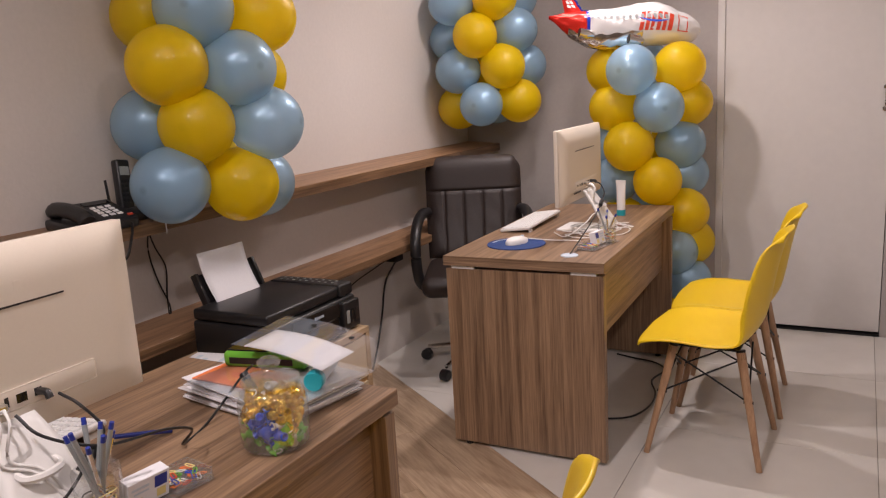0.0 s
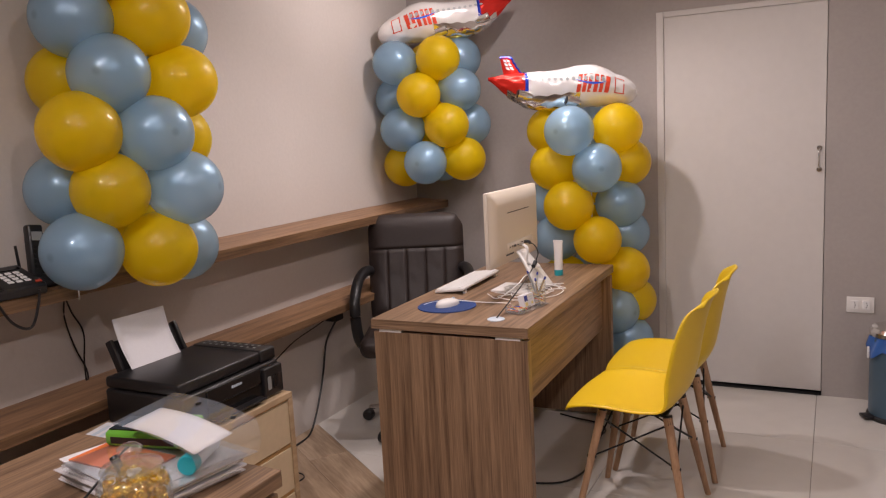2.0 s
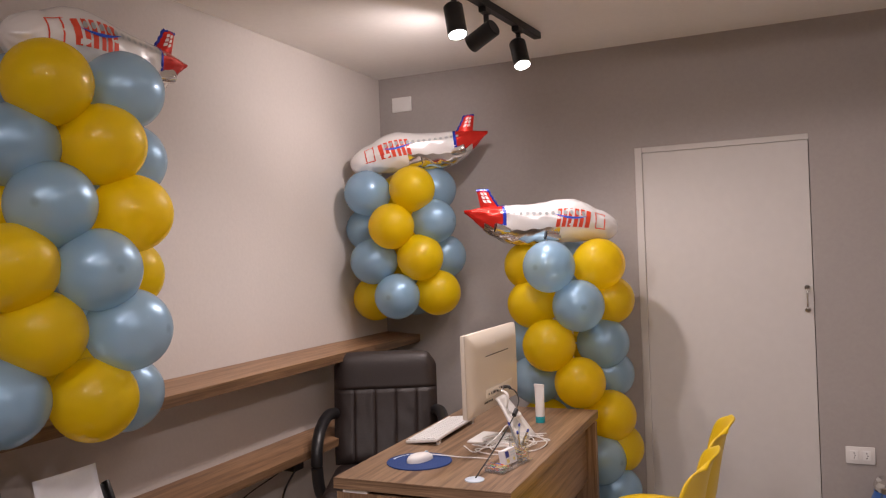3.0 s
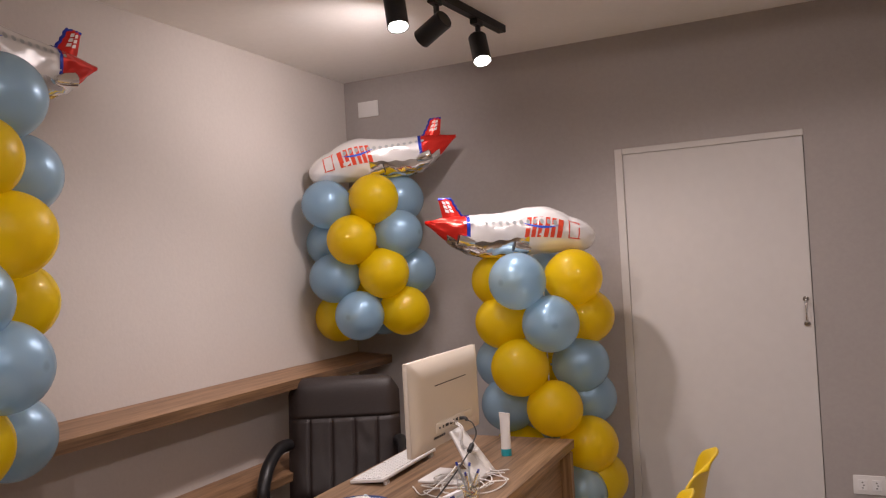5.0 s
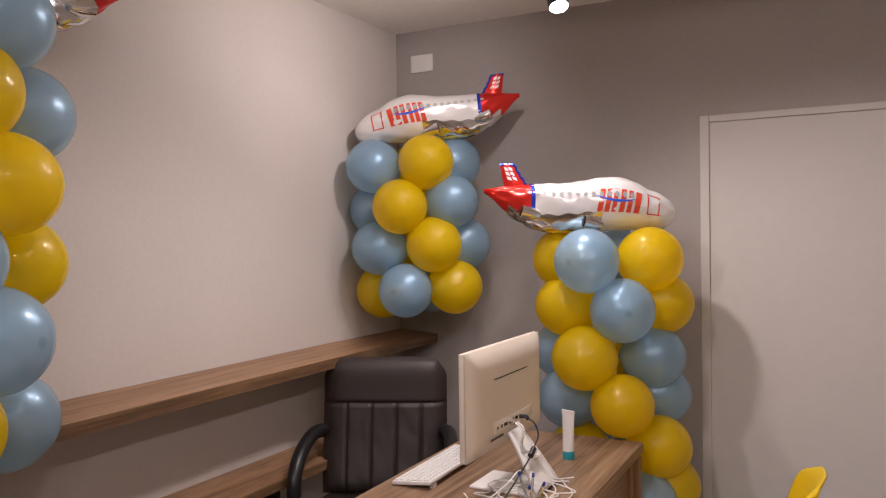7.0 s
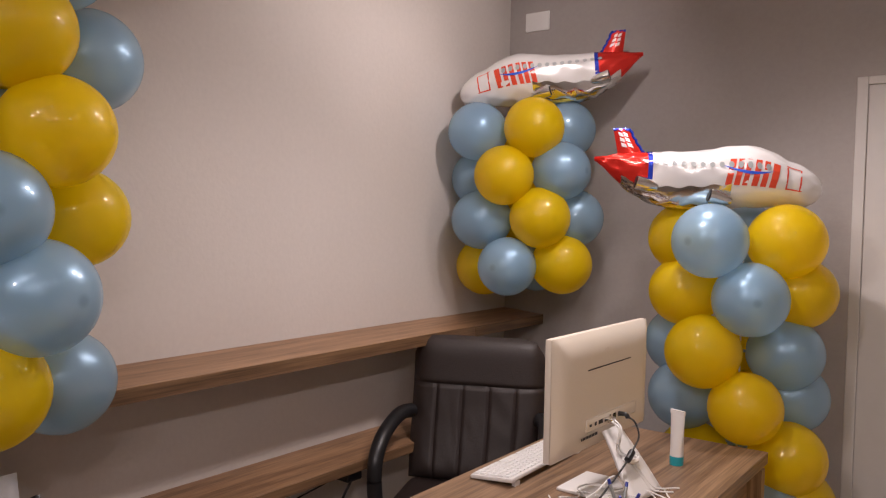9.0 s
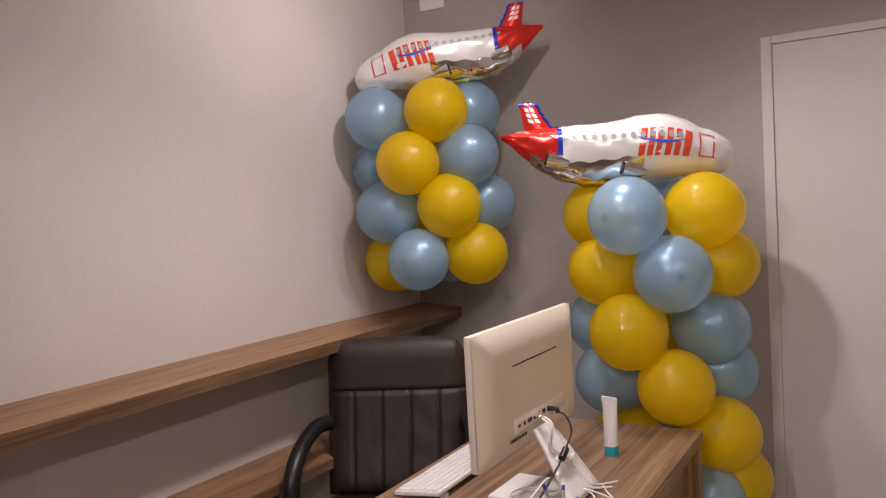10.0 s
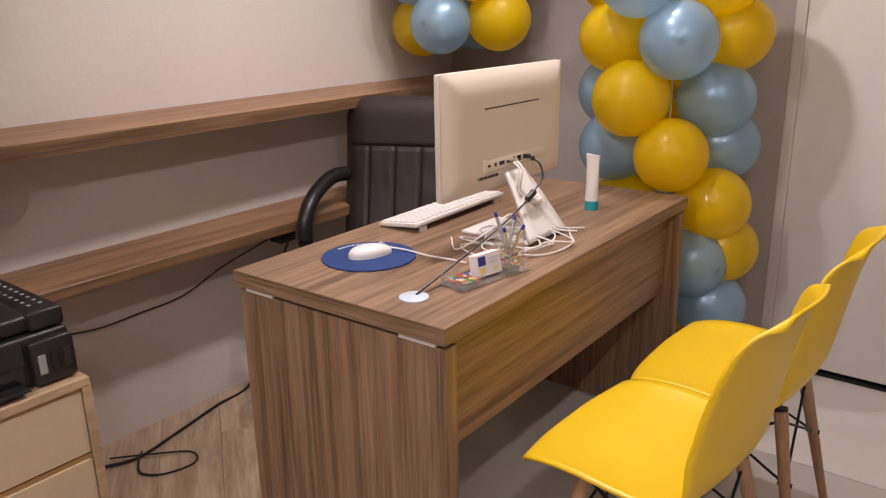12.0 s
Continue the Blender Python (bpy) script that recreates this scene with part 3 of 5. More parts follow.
power_lead("power_lead", [(-0.34, 1.247, 0.934), (-0.30, 1.25, 0.92), (-0.27, 1.262, 0.88), (-0.27, 1.235, 0.85), (-0.275, 1.18, 0.80), (-0.30, 1.10, 0.765), (-0.36, 1.02, 0.751)], ((-0.27, 1.245, 0.858), (-0.271, 1.215, 0.832)), "black power lead hanging over the computer stand")
power_lead("charger_lead", [(-0.332, 1.17, 0.93), (-0.29, 1.18, 0.90), (-0.26, 1.25, 0.86), (-0.25, 1.36, 0.84), (-0.28, 1.44, 0.80), (-0.33, 1.46, 0.755), (-0.36, 1.55, 0.751), (-0.36, 1.66, 0.81), (-0.33, 1.66, 0.835)], ((-0.31, 1.61, 0.838), (-0.26, 1.60, 0.79)), "thin black lead running to the card reader")


# ---------- desk organisers ----------
def organiser(m, label, pens, tall):
    o = thing("desk_organiser", label, "desk organiser", m, group="acrylic organisers")
    part("base_tray", box(-0.036, 0.036, -0.115, 0.095, 0, 0.004, 0.001, segments=1), M_ACRYLIC, o)
    part("clip_box", box(-0.034, 0.034, -0.113, -0.045, 0.004, 0.007), M_ACRYLIC, o)
    for x0, x1, y0, y1 in ((-0.034, -0.032, -0.113, -0.045), (0.032, 0.034, -0.113, -0.045), (-0.032, 0.032, -0.113, -0.111)):
        part("tray_wall", box(x0, x1, y0, y1, 0.007, 0.024), M_ACRYLIC, o)
    cup = part("pen_cup", lathe([(0, 0.0055), (0.033, 0.0055), (0.035, 0.09)], m=pose(0, 0.062, 0), segments=28), M_ACRYLIC, o, "clear acrylic pen cup", smooth=True)
    rnd = random.Random(5)
    cards = part("business_card", box(-0.012, 0.012, -0.043, 0.03, 0.006, 0.055, 0.001, segments=1, m=pose(0, 0, 0, 0, -12, 0)), M_PAPER, o, "stack of printed business cards")
    for y0, y1, z0, z1, mt in ((-0.038, -0.016, 0.030, 0.050, M_INK), (-0.036, -0.02, 0.012, 0.026, M_STICKY), (-0.006, 0.024, 0.040, 0.044, M_PALE), (-0.006, 0.02, 0.032, 0.035, M_PALE), (0.006, 0.018, 0.014, 0.024, M_STICKY)):
        for x in (0.0121, -0.0126):
            part("card_print", box(x, x + 0.0005, y0, y1, z0, z1, m=pose(0, 0, 0, 0, -12, 0)), mt, cards)
    clip_mats = (M_RED_PRINT, M_GREEN, M_STICKY, M_BLUE_PRINT, M_WHITE, M_ORANGE)
    for k in range(26):
        x, y, z = rnd.uniform(-0.024, 0.024), rnd.uniform(-0.104, -0.053), rnd.uniform(0.009, 0.019)
        a = rnd.uniform(0, 6.3)
        p = [Vector((x, y, z)) + Matrix.Rotation(a, 3, "Z") @ Vector(q) for q in ((-0.009, 0.003, 0), (0.008, 0.003, 0.001), (0.009, -0.002, 0.001), (-0.007, -0.003, 0), (-0.006, 0.001, 0))]
        part("paper_clip", cord(p, 0.0011, segments=5, steps=2), clip_mats[k % 6], o)
    for k in range(7):
        z, r = 0.014 + 0.004 * k, 0.024 + 0.004 * rnd.random()
        tilt = Matrix.Rotation(rnd.uniform(-0.5, 0.5), 3, "X") @ Matrix.Rotation(rnd.uniform(-0.4, 0.4), 3, "Y")
        p = [Vector((0, 0.062, z + 0.008)) + tilt @ Vector((r * math.cos(a * 0.7), r * math.sin(a * 0.7), 0)) for a in range(10)]
        part("rubber_band", cord(p, 0.0013, segments=5, steps=2), (M_RUBBER, M_STICKY, M_RED_PRINT, M_WHITE, M_BLACK)[k % 5], o)
    for k in range(pens):
        a = k * 6.3 / pens + 0.4
        foot = Vector((0.012 * math.cos(a + 2.6), 0.062 + 0.012 * math.sin(a + 2.6), 0.009))
        tip = Vector((0.03 * math.cos(a), 0.062 + 0.03 * math.sin(a), tall + 0.011 * (k % 3)))
        pen = part("pen", rod(foot, tip, 0.0038, segments=10), M_FOIL_GREY if k % 3 else M_CHROME, o, "clear ballpoint pen", smooth=True)
        w = (tip - foot).normalized()
        part("pen_cap", rod(tip, tip + w * 0.011, 0.0040, 0.0034, segments=10), M_INK, pen, "blue pen end", smooth=True)
    return o


organiser(pose(-0.117, 3.322, DESK_TOP, 0, 0, -10), "clear acrylic organiser with pens, cards and clips", 4, 0.098)
organiser(pose(-0.240, 1.285, DESK_TOP, 0, 0, 172), "clear acrylic organiser crowded with blue pens and bands", 9, 0.128)

tube = thing("cream_tube", "white cosmetic tube standing on its teal cap", "tube", pose(-0.213, 3.972, DESK_TOP, 0, 0, 75))
part("cap", lathe([(0, 0), (0.019, 0), (0.0195, 0.002), (0.0195, 0.026), (0, 0.026)]), M_TEAL, tube, smooth=True)
part("tube_body", grid(lambda u, v: Vector(((0.019 * (1 - u) + 0.004 * u) * math.cos(2 * math.pi * v), (0.019 + 0.005 * u) * math.sin(2 * math.pi * v), 0.026 + 0.122 * u)), 8, 28, closed_v=True), M_WHITE, tube, smooth=True)
part("crimp", box(-0.0035, 0.0035, -0.0235, 0.0235, 0.146, 0.158), M_WHITE, tube)
for k in range(8):
    part("print_bar", box(0.0158 - 0.00078 * k, 0.0166 - 0.00078 * k, -0.002 + 0.002 * (k % 2), 0.0045, 0.05 + 0.008 * k, 0.054 + 0.008 * k), M_PALE, tube)

# ---------- shell chairs ----------
PROFILE = [(-0.236, 0.414), (-0.212, 0.421), (-0.14, 0.428), (-0.05, 0.424), (0.05, 0.420), (0.125, 0.437), (0.170, 0.487), (0.190, 0.56), (0.204, 0.64), (0.220, 0.72), (0.240, 0.79), (0.262, 0.822)]
HALF = [0.200, 0.215, 0.226, 0.232, 0.232, 0.230, 0.228, 0.222, 0.212, 0.196, 0.168, 0.125]


def along(values, u):
    f = u * (len(values) - 1)
    i = min(int(f), len(values) - 2)
    t = f - i
    a, b, c, d = values[max(i - 1, 0)], values[i], values[i + 1], values[min(i + 2, len(values) - 1)]
    return 0.5 * (2 * b + (c - a) * t + (2 * a - 5 * b + 4 * c - d) * t * t + (3 * b - a - 3 * c + d) * t ** 3)


def shell_chair(m, label):
    """Front towards -x, origin on the floor under the seat's middle."""
    ch = thing("shell_chair", label, "chair", m, group="yellow shell chairs")
    px, pz = [p[0] for p in PROFILE], [p[1] for p in PROFILE]
    def shell(u, v):
        s = 2 * v - 1
        x, z, h = along(px, u), along(pz, u), along(HALF, u)
        back = min(1, max(0, (u - 0.40) / 0.25))
        curl = abs(s) ** 3
        rise = 0.024 * (1 - back) * min(1, u / 0.25) * curl
        ease = back * back * (3 - 2 * back)
        wrap = -0.055 * ease * (1 - 0.55 * max(0, (u - 0.70) / 0.30) ** 2) * s * s
        top = -0.028 * max(0, (u - 0.86) / 0.14) * s ** 4
        return Vector((x + wrap + 0.02 * (1 - back) * curl * max(0, 1 - u / 0.2), h * s, z + rise + top))
    seat = part("seat_shell", grid(shell, 44, 26), M_YELLOW, ch, smooth=True)
    thicken(seat, 0.007, offset=-1)
    part("under_plate", box(-0.11, 0.11, -0.11, 0.11, 0.397, 0.405, 0.002), M_STEEL_BLACK, ch)
    tops, feet = {}, {}
    for sx in (-1, 1):
        for sy in (-1, 1):
            a, b = Vector((0.115 * sx, 0.115 * sy, 0.40)), Vector((0.195 * sx, 0.188 * sy, 0.0))
            tops[sx, sy], feet[sx, sy] = a, b
            leg = part("leg", rod(b, a, 0.0105, 0.0165, segments=16), M_LEG, ch, "tapered beech wood leg", smooth=True)
            part("leg_bracket", rod(a - (b - a) * 0.02, a + (b - a) * 0.06, 0.0164, 0.0160, segments=14), M_STEEL_BLACK, leg, smooth=True)
    def on(k, t):
        return tops[k] + (feet[k] - tops[k]) * t
    for k, l in (((-1, -1), (-1, 1)), ((1, -1), (1, 1)), ((-1, -1), (1, -1)), ((-1, 1), (1, 1))):
        part("wire_strut", rod(on(k, 0.42), on(l, 0.06), 0.0034, segments=8), M_STEEL_BLACK, ch)
        part("wire_strut", rod(on(l, 0.42), on(k, 0.06), 0.0034, segments=8), M_STEEL_BLACK, ch)
    for k in ((-1, -1), (-1, 1), (1, -1), (1, 1)):
        way = (feet[k] - tops[k]).normalized()
        part("bolt", rod(on(k, 0.42) + Vector((0.016 * k[0], 0, 0)), on(k, 0.42) - Vector((0.016 * k[0], 0, 0)), 0.006, segments=10), M_STEEL_BLACK, ch)
    return ch


shell_chair(pose(0.282, 3.392, 0, 0, 0, -2), "yellow moulded plastic chair with beech legs beside the desk")
shell_chair(pose(0.294, 3.858, 0, 0, 0, 2), "yellow moulded plastic chair with beech legs near the door")
shell_chair(pose(0.165, 1.455, 0, 0, 0, 0), "yellow moulded plastic chair tucked at the paper-strewn desk")


# ---------- office chair ----------
def office_chair(m):
    """Faces -y, origin on the floor under the column."""
    ch = thing("office_chair", "black leatherette swivel chair with padded back and chrome base", "office chair", m)
    for k in range(5):
        a = radians(72 * k + 20)
        w = Vector((math.cos(a), math.sin(a), 0))
        arm = part("base_arm", rod(w * 0.03 + Vector((0, 0, 0.10)), w * 0.27 + Vector((0, 0, 0.068)), 0.02, 0.011, segments=12), M_CHROME, ch, "chrome base arm", smooth=True)
        part("caster", lathe([(0, -0.022), (0.02, -0.022), (0.027, -0.016), (0.028, 0), (0.027, 0.016), (0.02, 0.022), (0, 0.022)], m=pose(w.x * 0.28, w.y * 0.28, 0.0285, 90, 0, math.degrees(a)), segments=20), M_BLACK, arm, "black twin-wheel caster", smooth=True)
    part("gas_column", lathe([(0, 0.08), (0.03, 0.08), (0.03, 0.24), (0.018, 0.25), (0.018, 0.40), (0, 0.40)]), M_STEEL_BLACK, ch, smooth=True)
    part("seat", box(-0.245, 0.245, -0.25, 0.23, 0.40, 0.50, 0.045, segments=5), M_LEATHER, ch, smooth=True)
    # padded back: a smooth head roll above four upright channels
    def back(u, v, side):
        s, z = 2 * u - 1, v
        h = 0.243 - 0.022 * max(0, 0.3 - v) - 0.03 * max(0, v - 0.86) / 0.14 * abs(s) ** 6
        zz = 0.50 + 0.51 * z - 0.02 * max(0, (v - 0.9) / 0.1) * abs(s) ** 5
        edge = (1 - abs(s) ** 8) * (1 - (abs(2 * v - 1)) ** 14)
        pad = 0.042 * edge
        if side < 0 and v < 0.655:
            pad -= 0.006 * math.exp(-min(abs(abs(s) - 0.2), abs(abs(s) - 0.6)) ** 2 / 0.0006)
            pad += 0.003 * math.sin(s * 9 + v * 7) * noise.noise((s * 5, v * 6, 1.0))
        if side < 0:
            pad -= 0.008 * math.exp(-((v - 0.66) ** 2) / 0.00015)
        lean = 0.19 + 0.10 * z + 0.02 * math.sin(z * 3.1)
        return Vector((s * h, lean + side * pad, zz))
    bm = grid(lambda u, v: back(u, v, -1), 90, 80)
    grid(lambda u, v: back(1 - u, v, 1), 90, 80, bm=bm)
    bmesh.ops.remove_doubles(bm, verts=bm.verts, dist=0.0004)
    rest = part("backrest", bm, M_LEATHER, ch, "padded black leatherette back with stitched channels", smooth=True)
    part("back_bracket", box(-0.04, 0.04, 0.14, 0.27, 0.385, 0.40, 0.004), M_STEEL_BLACK, ch)
    part("back_bracket", box(-0.04, 0.04, 0.262, 0.278, 0.39, 0.60, 0.004), M_STEEL_BLACK, ch)
    for sx in (-1, 1):
        x = 0.262 * sx
        pts = [(x * 0.90, 0.225, 0.735), (x * 0.98, 0.17, 0.738), (x * 1.03, 0.09, 0.722), (x * 1.05, 0.0, 0.69), (x * 1.06, -0.055, 0.64), (x * 1.06, -0.07, 0.57), (x * 1.05, -0.06, 0.49), (x * 1.0, -0.045, 0.43), (x * 0.85, -0.03, 0.405), (x * 0.6, -0.03, 0.398)]
        part("armrest", cord(pts, 0.026, segments=14, steps=8), M_BLACK, ch, "black moulded loop armrest", smooth=True)
    return ch


office_chair(pose(-0.905, 3.865, 0, 0, 0, 24))

# ---------- drawer cabinet and printer ----------
cab = thing("drawer_cabinet", "low light oak drawer cabinet with cream drawer fronts", "cabinet")
CX0, CX1, CY0, CY1, CZ = -1.18, -0.776, 1.93, 2.729, 0.551
part("cabinet_top", box(CX0, CX1, CY0, CY1, CZ - 0.02, CZ, 0.001, segments=1), M_OAK, cab)
for y in (CY0, CY1 - 0.02):
    part("cabinet_side", box(CX0, CX1, y, y + 0.02, 0.0, CZ - 0.0205), M_OAK, cab)
part("cabinet_back", box(CX0, CX0 + 0.01, CY0 + 0.02, CY1 - 0.02, 0.02, CZ - 0.0205), M_OAK, cab)
for z0, z1 in ((0.04, 0.19), (0.205, 0.355), (0.372, 0.522)):
    d = part("drawer", box(CX1 - 0.35, CX1 - 0.004, CY0 + 0.022, CY1 - 0.022, z0, z1, 0.001, segments=1), M_OAK_FACE, cab, "cream drawer front")
    part("finger_groove", box(CX1 - 0.03, CX1 - 0.008, CY0 + 0.022, CY1 - 0.022, z1 + 0.001, z1 + 0.012), M_RUBBER, d)


def printer(m):
    """Front towards +x, origin on its base's middle; wide along y."""
    p = thing("inkjet_printer", "black inkjet printer with a sheet in its rear feeder", "printer", m)
    b = box(-0.165, 0.165, -0.222, 0.222, 0.006, 0.118, 0.010, segments=3)
    body = part("body", b, M_BLACK, p, smooth=True)
    part("scanner_lid", box(-0.16, 0.150, -0.222, 0.19, 0.121, 0.158, 0.010, segments=3), M_BLACK, p, smooth=True)
    ctl = part("control_panel", box(-0.15, 0.158, 0.145, 0.221, 0.119, 0.163, 0.008, segments=3), M_BLACK, p, smooth=True)
    for k in range(9):
        for j in range(2):
            part("button", box(-0.12 + 0.028 * k, -0.111 + 0.028 * k, 0.168 + 0.025 * j, 0.175 + 0.025 * j, 0.1625, 0.1645), M_FOIL_GREY, ctl)
    front = part("front_panel", box(0.160, 0.171, -0.13, 0.12, 0.060, 0.112, 0.003), M_BLACK_GLOSS, p)
    part("output_slot", box(0.150, 0.1655, -0.125, 0.115, 0.016, 0.056), M_BLACK_GLOSS, p)
    part("output_tray", box(0.12, 0.20, -0.12, 0.11, 0.012, 0.019, 0.002, m=pose(0, 0, 0)), M_BLACK, p)
    for k in range(5):
        part("badge", box(0.1712, 0.1717, -0.022 + 0.010 * k, -0.014 + 0.010 * k, 0.088, 0.096 if k else 0.098), M_PALE, front, "pale maker's mark")
    tank = part("ink_tank", box(0.150, 0.181, 0.128, 0.222, 0.006, 0.105, 0.006, segments=3), M_BLACK, p, smooth=True)
    for k, mt in enumerate((M_FOIL_GREY, M_BLACK_GLOSS, M_LEATHER)):
        part("tank_window", box(0.1805, 0.183, 0.141 + 0.027 * k, 0.158 + 0.027 * k, 0.03, 0.075, 0.002), mt, tank)
    for y in (-0.2, 0.2):
        part("foot", box(-0.14, 0.14, y - 0.01, y + 0.01, 0, 0.007), M_BLACK, p)
    # rear feeder and its sheet
    fd = part("paper_feeder", box(-0.006, 0.004, -0.15, 0.12, 0.0, 0.125, 0.006, segments=2), M_BLACK, p, smooth=True)
    fd.matrix_basis = pose(-0.155, 0, 0.13, 0, -24, 0)
    for y in (-0.152, 0.118):
        g = part("feeder_wing", box(-0.012, 0.016, y - 0.007, y + 0.007, 0.0, 0.13, 0.004), M_BLACK, p, smooth=True)
        g.matrix_basis = pose(-0.155, 0, 0.13, 0, -24, 0)
    sheet = part("paper_sheet", grid(lambda u, v: Vector((0.010 - 0.05 * u ** 1.5 - 0.02 * math.sin(u * 3) + 0.012 * math.sin(v * 2.6) * u, -0.118 + 0.21 * v, 0.005 + 0.19 * u)), 10, 8), M_PAPER, p, "white sheet leaning in the feeder", smooth=True)
    sheet.matrix_basis = pose(-0.128, -0.02, 0.13, 0, -8, 0)
    thicken(sheet, 0.0012)
    return p


printer(pose(-0.982, 2.498, CZ))
ream = thing("paper_ream", "white and blue wrapped ream of paper", "paper pack", pose(-0.93, 2.12, CZ, 0, 0, 12))
part("wrapper", box(-0.105, 0.105, -0.10, 0.10, 0, 0.05, 0.004), M_PAPER, ream)
part("label_band", box(0.1052, 0.106, -0.095, 0.095, 0.006, 0.03), M_BLUE_PRINT, ream, "blue printed band")
for k in range(5):
    part("print_bar", box(-0.08 + 0.03 * k, -0.065 + 0.03 * k, -0.06, 0.07 - 0.02 * (k % 3), 0.0502, 0.0508), M_PALE, ream)


# ---------- papers, folder, jar on the second desk ----------
PILE = pose(-0.345, 1.722, DESK_TOP, 0, 0, -10)
rnd = random.Random(11)
z = 0.0
for k in range(11):
    t = 0.0016 + 0.0034 * rnd.random()
    b = box(-0.15, 0.15, -0.108, 0.108, 0, t, 0.0005, segments=1)
    single("document", b, M_PAPER if k % 3 else M_PAPER_EDGE, "thin white printed document lying in a pile on the desk", "paper", group="pile of papers",
           m=PILE @ pose(rnd.uniform(-0.014, 0.014), rnd.uniform(-0.012, 0.012), z, 0, 0, rnd.uniform(-5, 5)))
    z += t + 0.0004
orange = single("orange_card", box(-0.10, 0.10, -0.05, 0.05, 0, 0.004, 0.001, segments=1), M_ORANGE, "orange card lying on the paper pile", "card", m=PILE @ pose(-0.04, -0.035, z + 0.0004, 0, 0, 8))
single("sticky_note_pad", box(-0.045, 0.045, -0.03, 0.03, 0, 0.014, 0.001, segments=1), M_STICKY, "pale yellow note pad on the paper pile", "note pad", m=PILE @ pose(-0.135, 0.06, z + 0.0004, 0, 0, 15))
rd = thing("card_reader", "green and black card payment reader on the papers", "card reader", PILE @ pose(-0.05, 0.055, z + 0.0055, 0, 0, -68) @ Matrix.Diagonal((1.15, 1.15, 1.15, 1)))
part("case", box(-0.04, 0.04, -0.085, 0.085, 0, 0.03, 0.009, segments=3), M_GREEN, rd, smooth=True)
part("screen", box(-0.032, 0.032, -0.078, 0.005, 0.0295, 0.0325, 0.001), M_BLACK_GLOSS, rd)
part("printer_cover", box(-0.034, 0.034, 0.02, 0.08, 0.028, 0.042, 0.006, segments=3), M_GREEN, rd, smooth=True)
part("side_stripe", box(0.0395, 0.041, -0.07, 0.06, 0.008, 0.02), M_BLACK, rd)
fl = thing("plastic_folder", "clear plastic document folder lying open on papers", "folder", PILE @ pose(0.02, 0.0, z + 0.004))
part("folder_bottom", box(-0.14, 0.165, -0.12, 0.125, 0.0, 0.0015), M_FOLDER, fl)
cover = part("folder_cover", grid(lambda u, v: Vector((-0.10 + 0.27 * u, -0.03 + 0.155 * v, 0.062 - 0.012 * u + 0.010 * math.sin(u * 3.0) + 0.02 * v)), 14, 10), M_FOLDER, fl, smooth=True)
spine = part("folder_spine", grid(lambda u, v: Vector((0.17 + 0.010 * math.sin(math.pi * v), -0.03 + 0.155 * u, 0.0015 + v * (0.050 + 0.02 * u))), 8, 6), M_FOLDER, fl, smooth=True)
for x in (0.02, 0.13):
    part("rivet", lathe([(0, 0), (0.006, 0), (0.006, 0.002), (0, 0.002)], segments=12, m=pose(x, 0.10, 0.0835 if x < 0.1 else 0.073)), M_STEEL_BLACK, fl)
sheet = single("loose_sheet", grid(lambda u, v: Vector((-0.07 + 0.235 * u, -0.02 + 0.09 * v, 0.059 - 0.012 * u + 0.009 * math.sin(u * 3.0) + 0.010 * v)), 12, 6), M_PAPER, "white sheet curling under the clear folder cover", "paper", smooth=True, m=PILE @ pose(0.02, 0.0, z + 0.0045))
thicken(sheet, 0.001)
bt = thing("capped_bottle", "white tube with a turquoise cap lying on papers", "bottle", PILE @ pose(0.145, 0.0, z + 0.0235, 90, 0, 30))
part("bottle_body", lathe([(0, -0.10), (0.016, -0.10), (0.0175, -0.095), (0.0175, 0.0), (0, 0.0)], segments=20), M_PALE, bt, smooth=True)
part("cap", lathe([(0, 0.0), (0.0195, 0.0), (0.0195, 0.022), (0.018, 0.024), (0, 0.024)], segments=24), M_TEAL, bt, "ribbed turquoise cap", smooth=True)

jar = thing("sweet_jar", "lidded glass jar of gold, blue and green wrapped sweets", "jar", pose(-0.178, 1.538, DESK_TOP))
flute = lathe([(0, 0.001), (0.050, 0.001), (0.058, 0.006), (0.061, 0.02), (0.0612, 0.05), (0.061, 0.085), (0.056, 0.104), (0.047, 0.112), (0.048, 0.118)], segments=96)
for v in flute.verts:
    if 0.01 < v.co.z < 0.1:
        k = 1 + 0.022 * abs(math.cos(7 * math.atan2(v.co.y, v.co.x)))
        v.co.x, v.co.y = v.co.x * k, v.co.y * k
part("glass", flute, M_GLASS, jar, smooth=True)
part("glass_base", lathe([(0, 0.0), (0.050, 0.0), (0.050, 0.0008)], segments=40), M_GLASS, jar, smooth=True)
lid = part("lid", lathe([(0, 0.1185), (0.051, 0.1185), (0.053, 0.122), (0.051, 0.126), (0.040, 0.130), (0.020, 0.137), (0.012, 0.140), (0.012, 0.144), (0.020, 0.150), (0.021, 0.157), (0.014, 0.163), (0, 0.164)], segments=40), M_GLASS, jar, "round glass lid with a knob", smooth=True)
rnd = random.Random(3)
sweet_meshes = []
for mt in (M_YELLOW_FOIL, M_BLUE_PRINT, M_GREEN, M_WHITE):
    b = bmesh.new()
    bmesh.ops.create_icosphere(b, subdivisions=2, radius=0.011)
    for v in b.verts:
        v.co.x *= 1.5
        v.co *= 1 + 0.12 * noise.noise(v.co * 160)
    for sx in (-1, 1):
        lathe([(0.002, 0.012), (0.008, 0.021), (0.006, 0.022), (0.001, 0.014)], b, 9, pose(0, 0, 0, 0, 90 * sx, 0))
    sweet_meshes.append(mesh_of(b, "sweet", mt, True))
